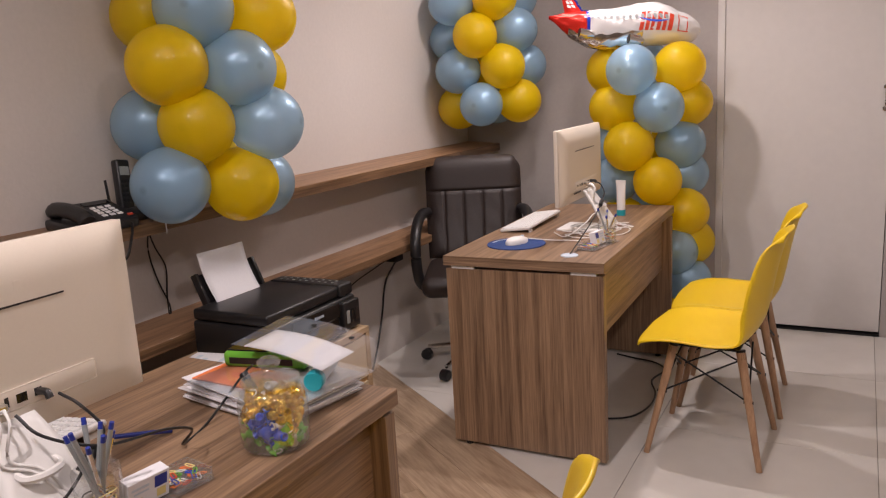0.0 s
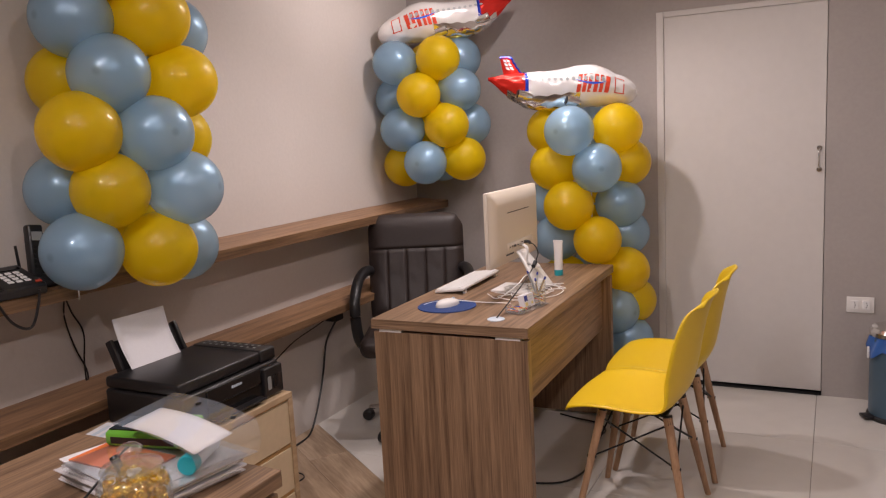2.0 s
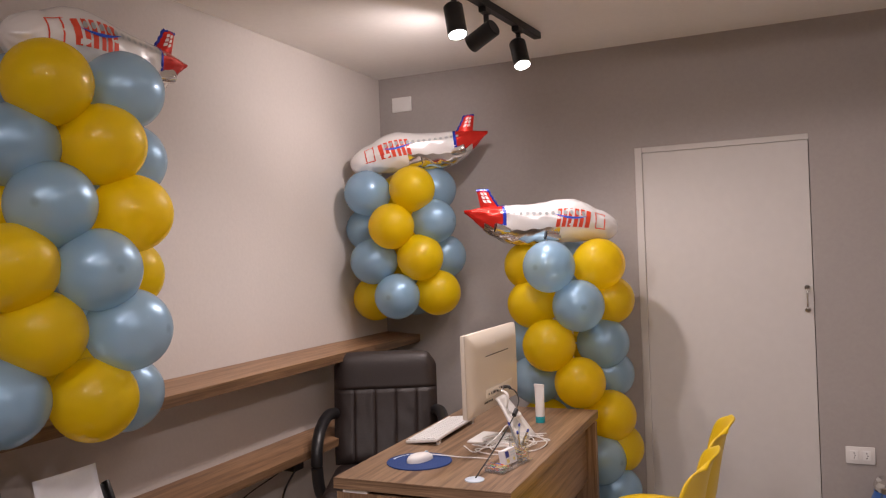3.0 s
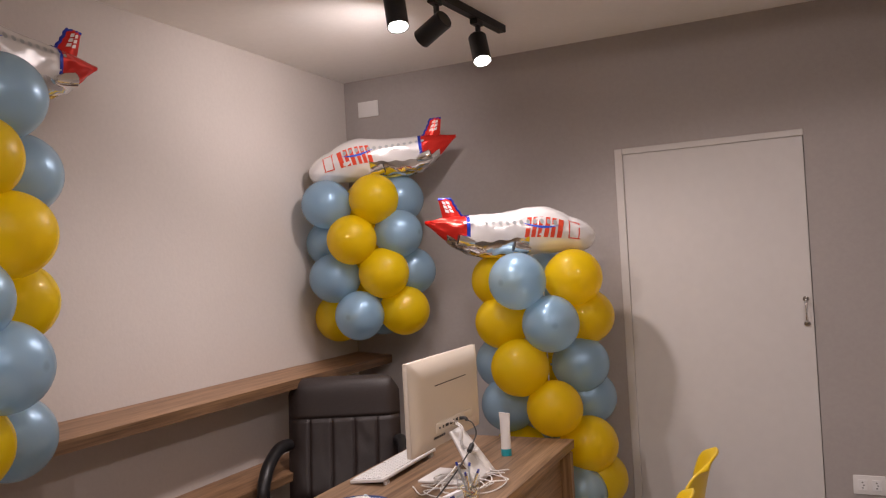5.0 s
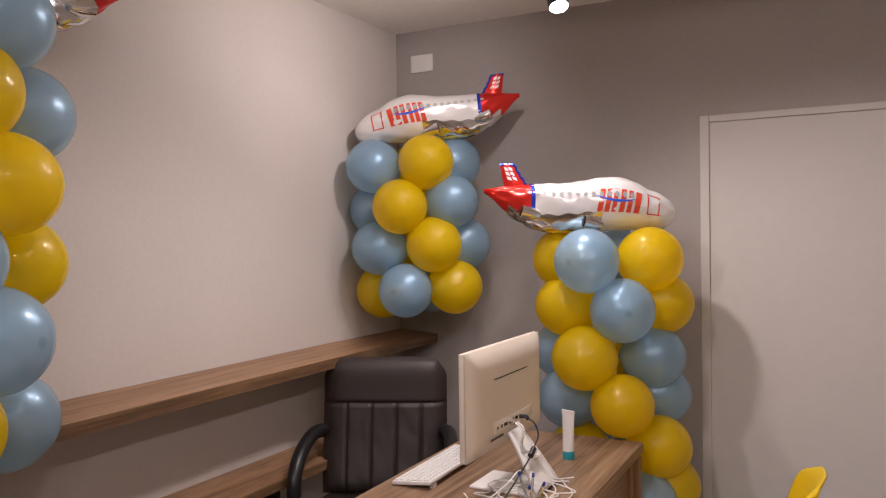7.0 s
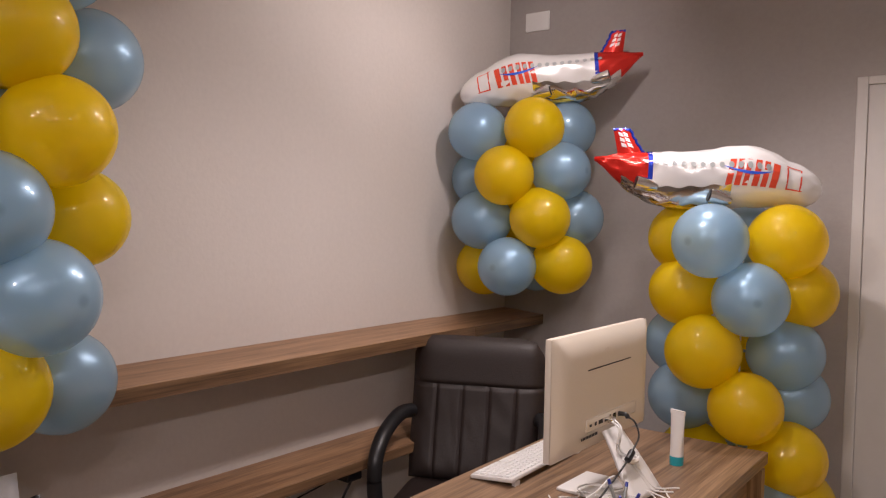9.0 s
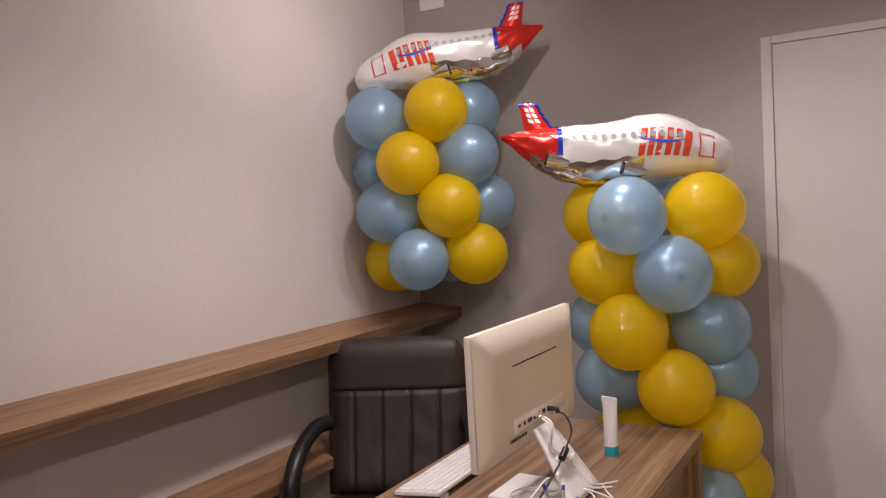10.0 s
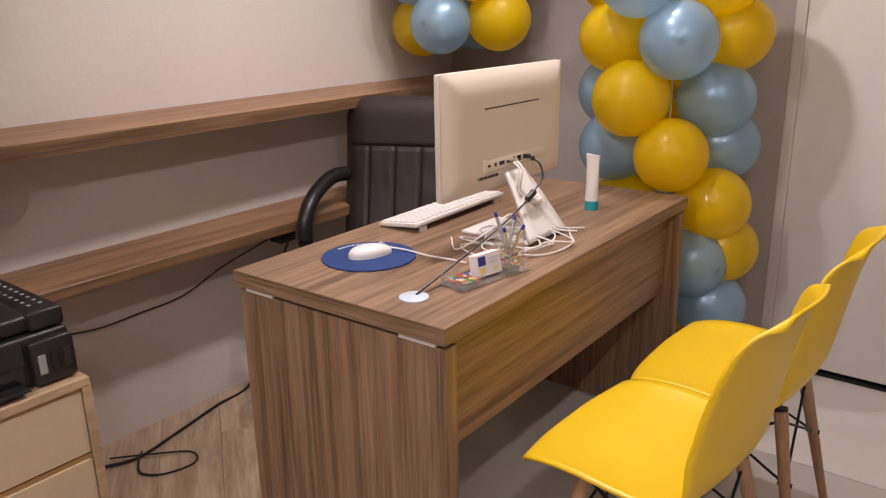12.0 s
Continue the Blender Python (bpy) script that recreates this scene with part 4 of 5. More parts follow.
for k in range(160):
    zz = 0.014 + 0.084 * (k / 160)
    r = 0.0425 * math.sqrt(rnd.random())
    a = rnd.uniform(0, 6.28)
    r = max(r, 0.03) if k % 3 else r
    r = min(r, 0.0425)
    layer = 2 if zz < 0.046 else 0
    if 0.028 < zz < 0.07 and abs((a - 4.9 + 3.14) % 6.28 - 3.14) < 0.8:
        layer = 1
    elif k % 11 == 5:
        layer = 3
    ob = new("sweet", sweet_meshes[layer])
    ob.parent = jar
    ob.matrix_basis = pose(r * math.cos(a), r * math.sin(a), zz, rnd.uniform(0, 90), rnd.uniform(-60, 60), rnd.uniform(0, 360))
# printed sheets under the keyboard of the second desk
single("printed_list", box(-0.10, 0.10, -0.14, 0.14, 0, 0.002), M_PAPER, "printed white list lying on the desk", "paper", m=pose(-0.40, 0.98, DESK_TOP + 0.0005, 0, 0, 20))
single("ballpoint_pen", rod((-0.46, 1.40, DESK_TOP + 0.024), (-0.40, 1.50, DESK_TOP + 0.005), 0.0045), M_INK, "blue ballpoint pen lying on the keyboard", "pen", smooth=True)

# ---------- telephone, cordless handset, model plane on the upper shelf ----------
SH = 1.006
ph = thing("desk_telephone", "black corded desk telephone with white keys", "telephone", pose(-1.265, 2.055, SH + 0.003, 0, 4.3, -8))
base = part("base", box(-0.085, 0.085, -0.10, 0.10, 0, 0.03, 0.008, segments=3), M_BLACK, ph, smooth=True)
wedge = part("keypad_deck", box(-0.08, 0.08, -0.025, 0.098, 0.0, 0.022, 0.006, segments=3), M_BLACK, ph, smooth=True)
wedge.matrix_basis = pose(0, 0, 0.028, 0, 12, 0)
for i in range(4):
    for j in range(3):
        part("key", box(-0.026 + 0.021 * i, -0.013 + 0.021 * i, 0.005 + 0.024 * j, 0.021 + 0.024 * j, 0.0215, 0.0255, 0.0012, segments=1), M_KEY, wedge, "white key")
part("red_key", box(0.058, 0.068, 0.075, 0.09, 0.0215, 0.0255), M_RED_PRINT, wedge, "red key")
part("display", box(-0.066, -0.042, 0.0, 0.085, 0.0215, 0.024), M_SCREEN, wedge)
hs = part("handset", cord([(-0.09, -0.066, 0.045), (-0.07, -0.066, 0.056), (0, -0.066, 0.060), (0.07, -0.066, 0.052), (0.09, -0.066, 0.040)], 0.023, segments=14), M_BLACK, ph, "black curved handset", smooth=True)
part("curly_cord", cord([(0.095, -0.066, 0.03), (0.10, -0.02, -0.06), (0.105, 0.03, -0.085), (0.10, 0.06, -0.02), (0.10, 0.065, 0.02)], 0.004), M_BLACK, ph, smooth=True)
cl = thing("cordless_telephone", "black cordless handset standing in its charging base", "telephone", pose(-1.285, 2.205, SH + 0.004, 0, 4.3, 0))
part("charger", box(-0.055, 0.06, -0.045, 0.045, 0, 0.035, 0.012, segments=3), M_BLACK, cl, smooth=True)
hset = part("handset", box(-0.016, 0.014, -0.025, 0.025, 0.0, 0.165, 0.008, segments=3), M_BLACK, cl, smooth=True)
hset.matrix_basis = pose(-0.01, 0, 0.02, -8, -14, 0)
part("display", box(0.0138, 0.0155, -0.017, 0.017, 0.115, 0.142), M_FOIL_GREY, hset)
for i in range(5):
    for j in range(3):
        part("key", box(0.0138, 0.0158, -0.018 + 0.013 * j, -0.009 + 0.013 * j, 0.03 + 0.015 * i, 0.039 + 0.015 * i), M_STEEL_BLACK, hset)
part("antenna", rod((-0.03, -0.04, 0.02), (-0.035, -0.05, 0.125), 0.005, 0.004), M_BLACK, cl, smooth=True)

mp = thing("model_aeroplane", "small white model airliner on a chrome stand", "model aeroplane", pose(-1.29, 1.70, SH + 0.002, 0, 4.3, 0))
fus = lathe([(0, -0.075), (0.004, -0.073), (0.0085, -0.062), (0.009, 0.03), (0.006, 0.06), (0.002, 0.078), (0, 0.079)], m=pose(0, 0, 0.085, -91, 0, 0), segments=18)
part("fuselage", fus, M_WHITE, mp, smooth=True)
bm = box(-0.07, 0.07, -0.012, 0.012, -0.001, 0.001)
for v in bm.verts:
    v.co.y += abs(v.co.x) * 0.5
w = part("wing", bm, M_WHITE, mp)
w.matrix_basis = pose(0, -0.005, 0.082)
bm = box(-0.001, 0.001, -0.012, 0.014, 0, 0.032)
for v in bm.verts:
    v.co.y += v.co.z * 0.5
f = part("tail_fin", bm, M_INK, mp, "dark blue tail fin")
f.matrix_basis = pose(0, 0.06, 0.088)
part("stand_arm", cord([(0, 0.0, 0.082), (0.0, 0.018, 0.06), (0, 0.02, 0.03), (0, 0.012, 0.008)], 0.0035), M_CHROME, mp, smooth=True)
part("stand_base", lathe([(0, 0), (0.034, 0), (0.033, 0.006), (0.012, 0.010), (0, 0.010)], segments=28), M_CHROME, mp, smooth=True)
single("small_white_device", box(-1.33, -1.25, 1.40, 1.50, SH, SH + 0.032, 0.014, segments=4), M_WHITE, "rounded white plastic device on the shelf", "device", smooth=True)

# ---------- waste bin ----------
bn = thing("pedal_bin", "slate blue pedal bin with steel lid and blue bag", "waste bin", pose(1.172, 4.645, 0))
part("bin_body", lathe([(0, 0.012), (0.118, 0.012), (0.122, 0.03), (0.122, 0.385), (0.118, 0.385), (0.116, 0.03), (0, 0.03)], segments=44), M_BIN, bn, smooth=True)
part("base_ring", lathe([(0, 0), (0.128, 0), (0.130, 0.016), (0.122, 0.022), (0, 0.022)], segments=44), M_BLACK, bn, smooth=True)
part("lid", lathe([(0, 0.392), (0.126, 0.392), (0.127, 0.412), (0.115, 0.428), (0.06, 0.438), (0, 0.440)], segments=44), M_CHROME, bn, "brushed steel domed lid", smooth=True)
bag = grid(lambda u, v: Vector(((0.125 + 0.006 * math.sin(v * 60 + u * 4) + 0.008 * u) * math.cos(2 * math.pi * v), (0.125 + 0.006 * math.sin(v * 60 + u * 4) + 0.008 * u) * math.sin(2 * math.pi * v), 0.392 - (0.06 + 0.04 * math.sin(v * 19) ** 2) * u)), 5, 72, closed_v=True)
part("bin_bag", bag, M_BAG, bn, "crinkled blue bag folded over the rim", smooth=True)
part("pedal", box(-0.03, 0.03, -0.165, -0.115, 0.008, 0.022, 0.005, m=pose(0, 0, 0, 0, 0, -65)), M_BLACK, bn, smooth=True)
part("bag_ring", cord([(-0.128, -0.03 + 0.02 * math.cos(a * 0.7854), 0.31 + 0.024 * math.sin(a * 0.7854)) for a in range(9)], 0.005, segments=6, steps=3), M_WHITE, bn, smooth=True)


# ---------- loose wires ----------
def wire(points, r, label, name="wall_wire"):
    single(name, cord(points, r), M_BLACK, label, "cable", smooth=True)


wire([(-1.25, 3.66, 0.572), (-1.30, 3.60, 0.53), (-1.375, 3.52, 0.47), (-1.385, 3.36, 0.41), (-1.386, 3.2, 0.40), (-1.386, 3.07, 0.395), (-1.38, 2.95, 0.41), (-1.25, 2.80, 0.45), (-1.10, 2.742, 0.60)], 0.0028, "thin black wire drooping along the wall to the printer")
adapter = single("plug_adapter", box(-1.29, -1.225, 3.66, 3.73, 0.54, 0.575, 0.006), M_BLACK, "black plug adapter under the lower shelf", "plug")
wire([(-1.255, 3.72, 0.545), (-1.30, 3.745, 0.50), (-1.37, 3.77, 0.40), (-1.38, 3.74, 0.25), (-1.37, 3.66, 0.10), (-1.345, 3.55, 0.008), (-1.32, 3.40, 0.008), (-1.27, 3.20, 0.008), (-1.24, 3.05, 0.008), (-1.28, 2.95, 0.008), (-1.32, 2.86, 0.008)], 0.005, "black power cable running down the wall and across the floor", "power_cable")
wire([(-1.30, 2.99, 0.012), (-1.22, 3.08, 0.012), (-1.14, 3.17, 0.006), (-1.08, 3.14, 0.006), (-1.10, 3.05, 0.006), (-1.16, 3.01, 0.006), (-1.22, 3.04, 0.012), (-1.25, 3.07, 0.016)], 0.003, "thin black wire looped on the floor", "floor_wire")
wire([(-1.385, 2.36, 0.957), (-1.385, 2.345, 0.87), (-1.385, 2.37, 0.76), (-1.385, 2.405, 0.67), (-1.38, 2.40, 0.613)], 0.0028, "thin black wire hanging between the shelves")
wire([(-1.385, 2.35, 0.957), (-1.38, 2.37, 0.88), (-1.385, 2.41, 0.80), (-1.385, 2.40, 0.70), (-1.38, 2.395, 0.613)], 0.0028, "thin black wire hanging between the shelves")
wire([(-0.30, 4.19, 0.006), (-0.208, 4.16, 0.006), (-0.10, 4.13, 0.006), (-0.035, 4.045, 0.006), (-0.06, 3.90, 0.006), (-0.01, 3.75, 0.006), (-0.005, 3.60, 0.006), (-0.06, 3.47, 0.006), (-0.20, 3.42, 0.006), (-0.40, 3.45, 0.006)], 0.0042, "black cable snaking over the tiles under the desk", "floor_cable")


# ---------- track lights ----------
def track(rail_z, y0, y1, heads, label, side=False):
    tr = thing("track_light", label, "track light", group="track lights")
    b = box(-0.018, 0.018, y0, y1, rail_z - 0.032, rail_z, 0.002, segments=1)
    for v in b.verts:
        v.co.x += rail_x(v.co.y, side)
    part("rail", b, M_STEEL_BLACK, tr)
    for y, target, watts, cone in heads:
        RX = rail_x(y, side)
        pivot = Vector((RX, y, rail_z - 0.13))
        head = part("spot_head", lathe([(0.034, 0.087), (0.037, 0.087), (0.037, -0.036), (0.033, -0.041), (0, -0.041)], m=look(pivot, target) @ pose(0, 0, 0, 180, 0, 0), segments=32), M_STEEL_BLACK, tr, "black cylindrical spot head", smooth=True)
        part("adapter", box(RX - 0.016, RX + 0.016, y - 0.045, y + 0.02, rail_z - 0.056, rail_z - 0.0325, 0.003), M_STEEL_BLACK, tr)
        part("swivel_arm", rod((RX, y, rail_z - 0.05), pivot, 0.011, segments=12), M_STEEL_BLACK, tr, smooth=True)
        part("lens", lathe([(0, 0.0855), (0.0335, 0.0855), (0.0335, 0.081), (0, 0.081)], m=look(pivot, target) @ pose(0, 0, 0, 180, 0, 0), segments=32), M_LENS_ON, head, "glowing lamp lens", smooth=True)


track(CEIL, 3.47, 4.40, HEADS_BACK, "black ceiling track with three adjustable spotlights")
track(CEIL_HIGH, 0.20, 2.05, HEADS_FRONT, "black ceiling track with four adjustable spotlights")
# body of the added fill track, out of view on the right
track(CEIL_HIGH, 0.10, 2.60, HEADS_ADDED, "black ceiling track with three adjustable spotlights", True)

# ---------- balloon columns ----------
RB = 0.118
bal = lathe([(0, 0.0), (0.006, 0.001), (0.004, 0.007), (0.010, 0.014)] + [(RB * math.sin(math.radians(a)) * (1 - 0.05 * max(0, math.cos(math.radians(a)))), 0.127 - RB * 1.03 * math.cos(math.radians(a))) for a in range(12, 180, 7)] + [(0, 0.127 + RB * 1.03)], segments=36)
for v in bal.verts:
    v.co.z -= 0.127
bal_meshes = {}
for k, mt in ((0, M_BALLOON_BLUE), (1, M_BALLOON_YELLOW)):
    bal_meshes[k] = mesh_of(bal.copy(), "balloon", mt, True)
bal.free()
WORDS = {0: "pearly light blue latex balloon tied into a column", 1: "glossy yellow latex balloon tied into a column"}


def balloon_column(axis, balls, label):
    col = thing("balloon_column", label, "balloons", pose(axis[0], axis[1], 0), group="balloon columns")
    r = random.Random(len(balls))
    for x, y, z, k in balls:
        ob = new("balloon", bal_meshes[k])
        ob.parent = col
        out = Vector((x - axis[0], y - axis[1], 0))
        q = out.to_track_quat("Z", "Y").to_matrix().to_4x4()
        s = 1 + r.uniform(-0.025, 0.02)
        ob.matrix_basis = Matrix.Translation((x - axis[0], y - axis[1], z)) @ q @ pose(0, 0, 0, 0, 0, r.uniform(0, 360)) @ Matrix.Diagonal((s, s, s, 1))
        tagged(ob, WORDS[k])
    zs = [b[2] for b in balls]
    part("string", rod((0, 0, min(zs)), (0, 0, max(zs)), 0.003, segments=6), M_WHITE, col)
    return col


C3 = [(-0.236, 4.26, 1.386, 0), (-0.055, 4.44, 1.387, 1), (-0.375, 4.41, 1.39, 1), (-0.122, 4.31, 1.205, 0), (-0.029, 4.518, 1.217, 1), (-0.356, 4.379, 1.211, 1), (-0.264, 4.31, 1.025, 1), (-0.057, 4.484, 1.019, 0), (-0.4, 4.47, 1.026, 0), (-0.135, 4.34, 0.854, 1), (-0.053, 4.57, 0.861, 0), (-0.361, 4.413, 0.852, 0), (-0.031, 4.45, 0.687, 1), (-0.012, 4.51, 0.528, 1), (-0.018, 4.463, 0.34, 0), (-0.072, 4.4, 0.497, 0), (-0.22, 4.6, 1.386, 0), (-0.22, 4.6, 1.21, 0), (-0.22, 4.6, 1.03, 1), (-0.22, 4.6, 0.85, 1), (-0.22, 4.6, 0.68, 0), (-0.22, 4.6, 0.51, 1), (-0.22, 4.6, 0.33, 0), (-0.22, 4.6, 0.14, 1), (-0.33, 4.44, 0.64, 1), (-0.33, 4.42, 0.44, 0), (-0.32, 4.44, 0.25, 1), (-0.03, 4.47, 0.14, 1), (-0.2, 4.38, 0.13, 0)]
balloon_column((-0.19, 4.45), C3, "floor-standing column of blue and yellow balloons beside the door")
C2B = [(-1.22, 4.37, 1.787, 0), (-0.99, 4.42, 1.797, 1), (-0.952, 4.6, 1.801, 0), (-1.077, 4.35, 1.609, 1), (-0.913, 4.5, 1.63, 0), (-1.275, 4.47, 1.605, 0), (-1.201, 4.38, 1.435, 0), (-0.968, 4.44, 1.447, 1), (-0.916, 4.62, 1.447, 0), (-1.255, 4.49, 1.239, 1), (-1.068, 4.37, 1.254, 0), (-0.923, 4.54, 1.262, 1), (-1.16, 4.63, 1.79, 1), (-1.13, 4.66, 1.62, 1), (-1.17, 4.64, 1.44, 1), (-1.1, 4.64, 1.255, 0)]
balloon_column((-1.08, 4.51), C2B, "wall-hung bunch of blue and yellow balloons in the corner")
C1B = [(-1.09, 2.253, 1.465, 1), (-0.989, 2.441, 1.451, 0), (-1.16, 2.7, 1.434, 1), (-1.069, 2.321, 1.286, 1), (-1.248, 2.303, 1.292, 0), (-0.975, 2.527, 1.277, 0), (-1.114, 2.232, 1.113, 0), (-1.043, 2.457, 1.087, 1), (-1.124, 2.642, 1.067, 0), (-1.06, 2.355, 1.633, 0), (-1.252, 2.361, 1.623, 1), (-1.003, 2.579, 1.613, 1), (-1.077, 2.37, 1.97, 1), (-1.03, 2.586, 1.978, 0), (-1.031, 2.51, 1.811, 1), (-1.172, 2.736, 1.798, 0), (-1.148, 2.317, 1.799, 0), (-1.25, 2.6, 1.14, 1), (-1.25, 2.6, 1.3, 0), (-1.25, 2.6, 1.46, 0), (-1.25, 2.6, 1.62, 0), (-1.25, 2.6, 1.8, 1), (-1.25, 2.6, 1.97, 1), (-1.26, 2.42, 1.97, 0)]
balloon_column((-1.14, 2.48), C1B, "wall-hung column of blue and yellow balloons over the telephone shelf")


# ---------- foil aeroplane balloons ----------
LENGTH = 0.735
F_UP = [0.0, 0.048, 0.075, 0.096, 0.100, 0.090, 0.075, 0.064, 0.056, 0.048, 0.036, 0.020, 0.005]
F_DOWN = [0.0, 0.056, 0.080, 0.094, 0.104, 0.112, 0.118, 0.122, 0.122, 0.114, 0.092, 0.052, 0.006]
F_MID = [-0.042, -0.034, -0.022, -0.012, -0.004, 0.0, 0.003, 0.007, 0.012, 0.018, 0.026, 0.034, 0.040]
F_SIDE = [0.0, 0.055, 0.082, 0.097, 0.102, 0.100, 0.094, 0.084, 0.072, 0.056, 0.040, 0.022, 0.005]


def hull(u, a, grow=0.0):
    """u from nose to tail, a: angle from the side (0) up (90) round to the other side (180)."""
    c, s = math.cos(a), math.sin(a)
    k = math.sqrt(max(0.0, 1 - ((0.16 - u) / 0.16) ** 2)) if u < 0.16 else 1.0
    q = max(u, 0.16)
    up, down, mid, side = k * along(F_UP, q), k * along(F_DOWN, q), along(F_MID, u), k * along(F_SIDE, q)
    return Vector(((u - 0.5) * LENGTH, (side + grow) * c, mid + ((up if s > 0 else down) + grow) * s))


def patch(u0, u1, a0, a1, mirror, shear=0.0, grow=0.002, nu=3, na=3):
    """A thin print on the hull; angles in degrees from the middle of the side."""
    def at(u, v):
        a = radians(a0 + (a1 - a0) * v)
        a = math.pi - a if mirror else a
        return hull(u0 + (u1 - u0) * u + shear * v, a, grow)
    return grid(at, nu, na)


def foil_aeroplane(m, label):
    """Nose at -x, tail at +x."""
    pl = thing("foil_aeroplane_balloon", label, "foil balloon", m, group="foil aeroplane balloons")
    def skin(u, v):
        p = hull(u, 2 * math.pi * v)
        w = 0.0022 * math.sin(v * 6.283 * 9 + u * 11) * math.sin(u * 40)
        return p + Vector((0, w, w))
    nose = 0.76
    part("hull", grid(lambda u, v: skin(u ** 1.4 * nose, v), 48, 44, closed_v=True), M_FOIL_WHITE, pl, smooth=True)
    part("tail_cone", grid(lambda u, v: skin(nose + u * (1 - nose), v), 14, 44, closed_v=True), M_FOIL_RED, pl, "shiny red tail", smooth=True)
    for side in (False, True):
        # red block lettering drawn as plain slanted bars, a window row, a door outline
        u = 0.235
        for w, gap in ((0.030, 0.014), (0.024, 0.012), (0.026, 0.016), (0.022, 0.010), (0.024, 0.010), (0.026, 0.0)):
            part("red_bar", patch(u, u + w, -20, 29, side, -0.022), M_RED_PRINT, pl, "red printed slanted bar")
            u += w + gap
        part("blue_stroke", grid(lambda i, j: hull(0.245 + 0.22 * i, (math.pi - radians(3 + 14 * (i - 0.45) ** 2 * 3 + (j - 0.5) * (5.5 * math.sin(math.pi * i)))) if side else radians(3 + 14 * (i - 0.45) ** 2 * 3 + (j - 0.5) * (5.5 * math.sin(math.pi * i))), 0.004), 14, 2), M_BLUE_PRINT, pl, "blue printed swoosh")
        for k in range(14):
            uc = 0.27 + 0.039 * k
            ph0 = math.pi - radians(17 - 0.2 * k) if side else radians(17 - 0.2 * k)
            c0 = hull(uc, ph0, 0.0046)
            b = bmesh.new()
            ring = [b.verts.new(hull(uc + 0.0115 * math.cos(t * 0.6283), ph0 + 0.115 * math.sin(t * 0.6283), 0.0048)) for t in range(10)]
            b.faces.new(ring)
            part("window", b, M_FOIL_GREY, pl, "grey printed window")
        for u0, u1, a0, a1 in ((0.125, 0.132, -20, 36), (0.185, 0.192, -20, 36), (0.125, 0.192, 33, 36), (0.125, 0.192, -20, -17)):
            part("door_line", patch(u0, u1, a0, a1, side, -0.01), M_RED_PRINT, pl, "red printed door outline")
        # crumpled silver wing pad with two engines
        def wing(i, j):
            uu = 0.42 + 0.46 * i
            aa = radians(-84 + (66 - 22 * i) * j)
            p = hull(uu, math.pi - aa if side else aa, 0.012 * math.sin(math.pi * i) * math.sin(math.pi * j) + 0.0035)
            return p + Vector((0, 0, 0.004 * math.sin(i * 31 + j * 9)))
        part("wing", grid(wing, 26, 10), M_SILVER, pl, "crumpled silver wing", smooth=True)
        for uc, ac in ((0.47, -40), (0.78, -32)):
            aa = math.pi - radians(ac) if side else radians(ac)
            c0 = hull(uc, aa, 0.012)
            e = part("engine", lathe([(0, -0.04), (0.013, -0.04), (0.023, -0.01), (0.025, 0.028), (0.020, 0.03), (0, 0.028)], m=Matrix.Translation(c0) @ pose(0, 0, 0, 0, 78, 0), segments=18), M_SILVER, pl, "silver engine", smooth=True)
            part("intake", lathe([(0, 0.0285), (0.0205, 0.0305), (0.0190, 0.0325), (0, 0.0325)], m=Matrix.Translation(c0) @ pose(0, 0, 0, 0, 78, 0), segments=18), M_BLACK, e, "black engine intake", smooth=True)
        part("gold_stripe", patch(0.46, 0.74, -66, -58, side, 0.02, grow=0.016, nu=10), M_YELLOW_FOIL, pl, "gold foil stripe")
    # upright fin with a scalloped blue rim
    def fin(i, j, s):
        x0 = 0.195 + 0.078 * j - 0.02 * j * j
        x1 = 0.290 + 0.018 * j
        x = x0 + (x1 - x0) * i
        z = 0.050 + 0.088 * j + 0.004 * math.sin(i * 18) * (j > 0.95)
        return Vector((x, s * 0.013 * math.sin(math.pi * min(max(i, 0.02), 0.98)) * (1 - 0.5 * j), z))
    bm = grid(lambda i, j: fin(i, j, 1), 12, 10)
    grid(lambda i, j: fin(1 - i, j, -1), 12, 10, bm=bm)
    bmesh.ops.remove_doubles(bm, verts=bm.verts, dist=0.0002)
    tail = part("tail_fin", bm, M_FOIL_RED, pl, "upright red tail fin with white print", smooth=True)
    edge = [fin(0, t / 8, 0) + Vector((0.002 * (-1) ** t, 0, 0)) for t in range(9)] + [fin(t / 6, 1.0, 0) + Vector((0, 0, 0.003 * (-1) ** t)) for t in range(7)]
    part("fin_rim", cord(edge, 0.005, segments=6, steps=3), M_FOIL_BLUE, tail, "scalloped blue rim", smooth=True)
    for s in (-1, 1):
        for k in range(3):
            for l in range(2):
                i0, j0 = 0.30 + 0.27 * l, 0.32 + 0.2 * k
                pts = [fin(i0 + di, j0 + dj, s) + Vector((0, 0.0022 * s, 0)) for di, dj in ((0, 0), (0.2, 0.05), (0.2, 0.19), (0, 0.14))]
                b = bmesh.new()
                b.faces.new([b.verts.new(p) for p in pts])
                part("fin_print", b, M_FOIL_WHITE, tail, "white printed square")
    part("tail_band", grid(lambda u, v: hull(0.748 + 0.02 * u, 2 * math.pi * v, 0.002), 2, 44, closed_v=True), M_FOIL_BLUE, pl, "blue foil band", smooth=True)
    return pl


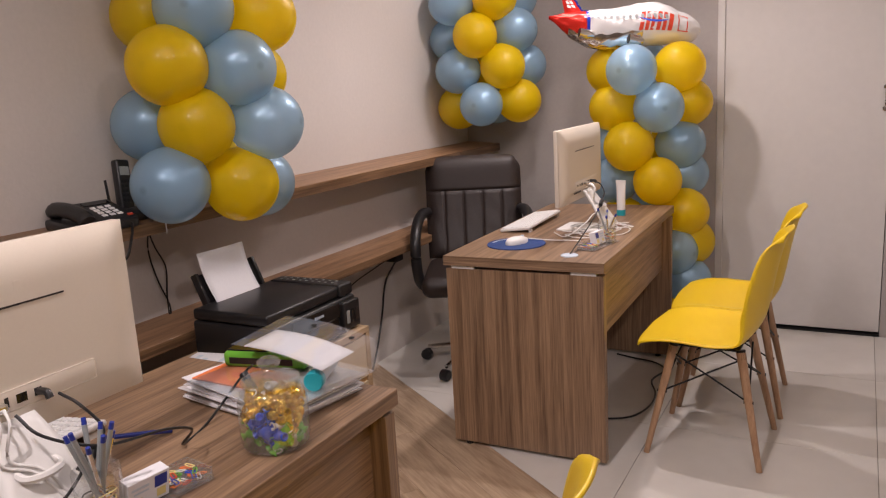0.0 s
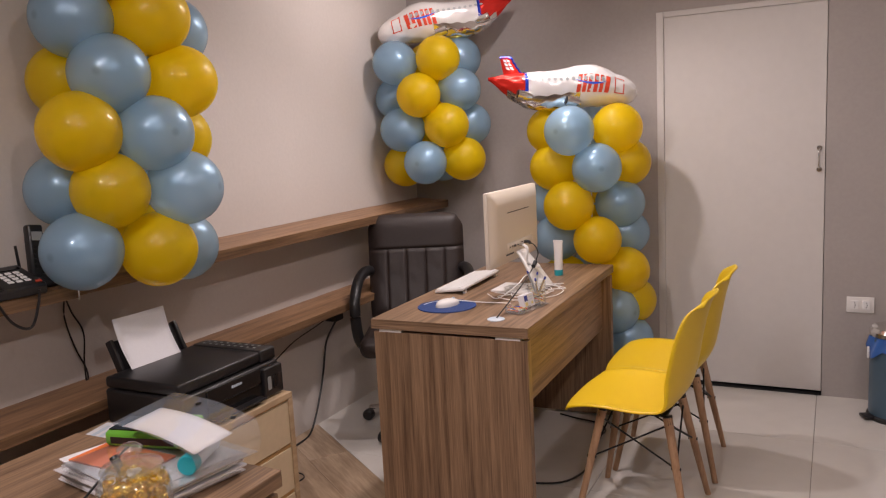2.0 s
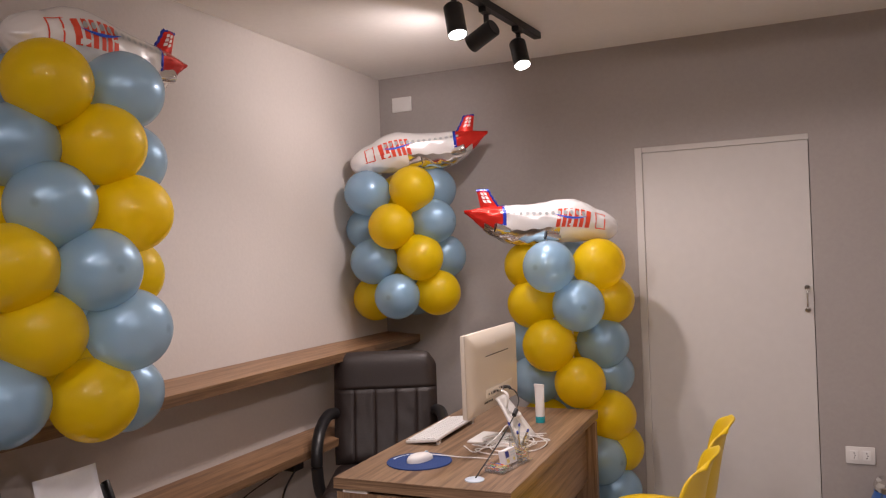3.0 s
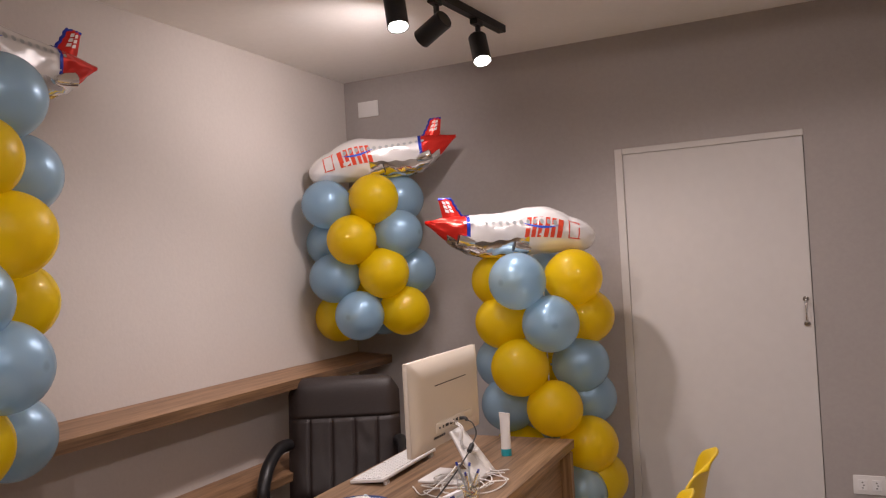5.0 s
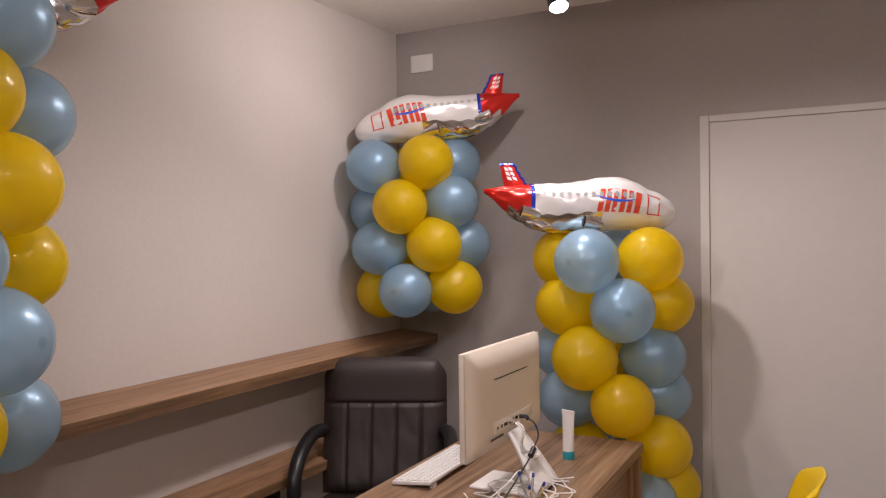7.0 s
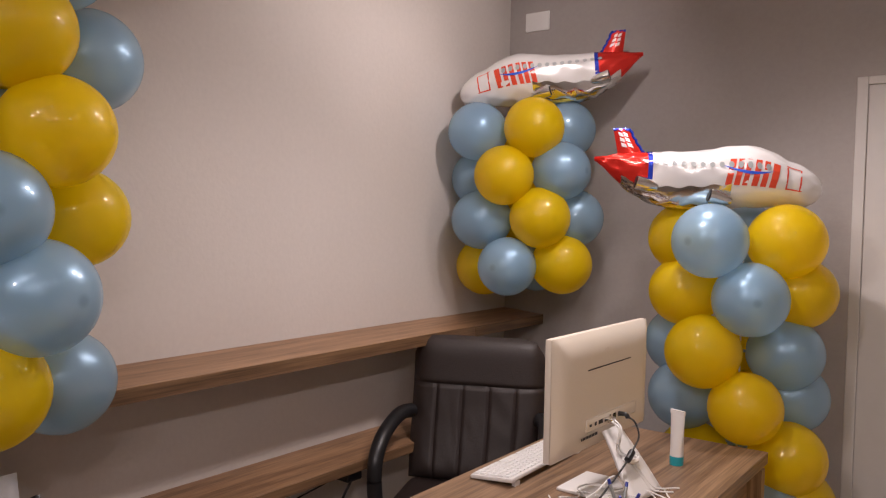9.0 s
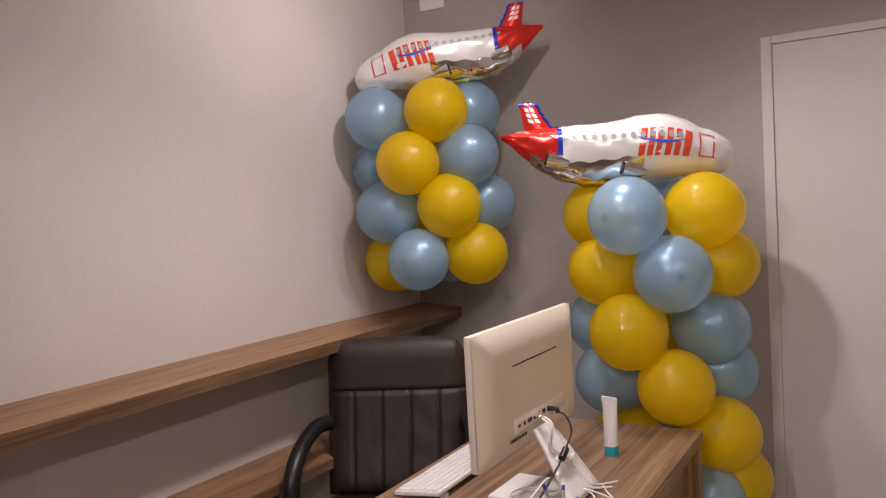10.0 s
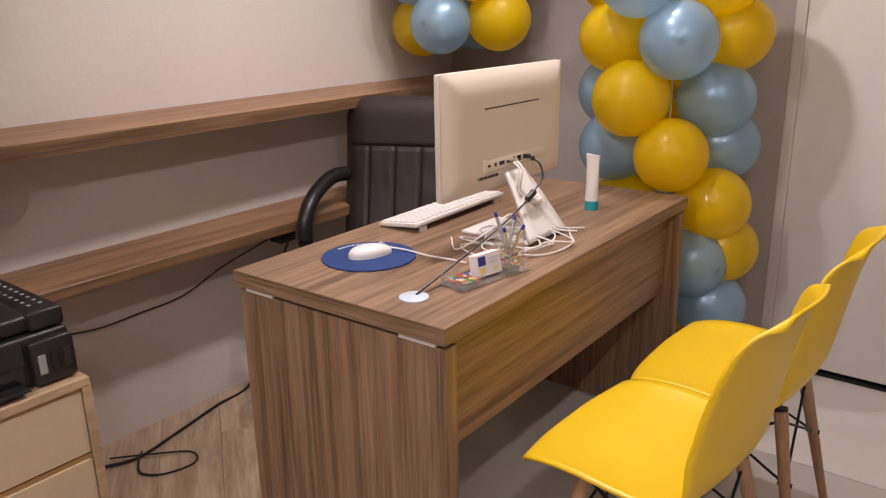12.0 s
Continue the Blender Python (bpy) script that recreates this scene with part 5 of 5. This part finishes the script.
def along_line(nose, tail, lift):
    nose, tail = Vector(nose), Vector(tail)
    x = (tail - nose).normalized()
    y = Vector((0, 0, 1)).cross(x).normalized()
    z = x.cross(y)
    mid = (nose + tail) / 2 + z * lift
    return Matrix(((x.x, y.x, z.x, mid.x), (x.y, y.y, z.y, mid.y), (x.z, y.z, z.z, mid.z), (0, 0, 0, 1)))


foil_aeroplane(along_line((0.02, 4.58, 1.598), (-0.615, 4.180, 1.610), 0.0), "white, red and silver foil aeroplane balloon on the floor-standing column")
foil_aeroplane(along_line((-1.325, 4.40, 1.985), (-0.677, 4.691, 2.050), 0.0), "white, red and silver foil aeroplane balloon on the corner bunch")
foil_aeroplane(along_line((-1.20, 2.325, 2.16), (-1.21, 3.06, 2.135), 0.0), "white, red and silver foil aeroplane balloon on the telephone-side column")

# ---------- floor ----------
structure("floor", box(LEFT, RIGHT, FRONT, BACK, -0.1, -0.004), M_GROUT, "floor of glossy pale tiles meeting diagonal wood planks", "floor")
floor = bpy.data.objects["floor"]
P0, U = Vector((-1.417, 3.70, 0)), Vector((1.31, -0.915, 0)).normalized()
N = Vector((-U.y, U.x, 0))


def clipped(bm, cuts):
    for co, no in cuts:
        geo = list(bm.verts) + list(bm.edges) + list(bm.faces)
        made = bmesh.ops.bisect_plane(bm, geom=geo, plane_co=co, plane_no=no, clear_outer=True)
        edges = [g for g in made["geom_cut"] if isinstance(g, bmesh.types.BMEdge)]
        if edges:
            bmesh.ops.edgeloop_fill(bm, edges=edges)
    return bm


ROOM = [((LEFT, 0, 0), (-1, 0, 0)), ((RIGHT, 0, 0), (1, 0, 0)), ((0, BACK, 0), (0, 1, 0)), ((0, FRONT, 0), (0, -1, 0))]
TS = 0.77
for i in range(-3, 4):
    for j in range(-7, 2):
        x0, y0 = 0.83 + TS * i, 4.222 + TS * j
        if x0 > RIGHT or x0 + TS < LEFT or y0 + TS < FRONT:
            continue
        b = clipped(box(x0 + 0.0012, x0 + TS - 0.0012, y0 + 0.0012, y0 + TS - 0.0012, -0.012, 0.0, 0.0008, segments=1), ROOM + [(P0 + N * 0.001, -N)])
        if len(b.faces) > 3:
            part("tile", b, M_TILE, floor)
        else:
            b.free()
PW, PL = 0.185, 1.22
turn = Matrix(((U.x, N.x, 0, P0.x), (U.y, N.y, 0, P0.y), (0, 0, 1, 0), (0, 0, 0, 1)))
for row in range(1, 26):
    shift = (row * 0.43) % PL
    for col in range(-4, 7):
        u0 = col * PL + shift
        b = clipped(box(u0 + 0.0006, u0 + PL - 0.0006, -row * PW + 0.0006, -(row - 1) * PW - 0.0006, -0.010, 0.0005, 0.0006, segments=1, m=turn), ROOM)
        if len(b.faces) > 3:
            part("plank", b, M_PLANK, floor)
        else:
            b.free()
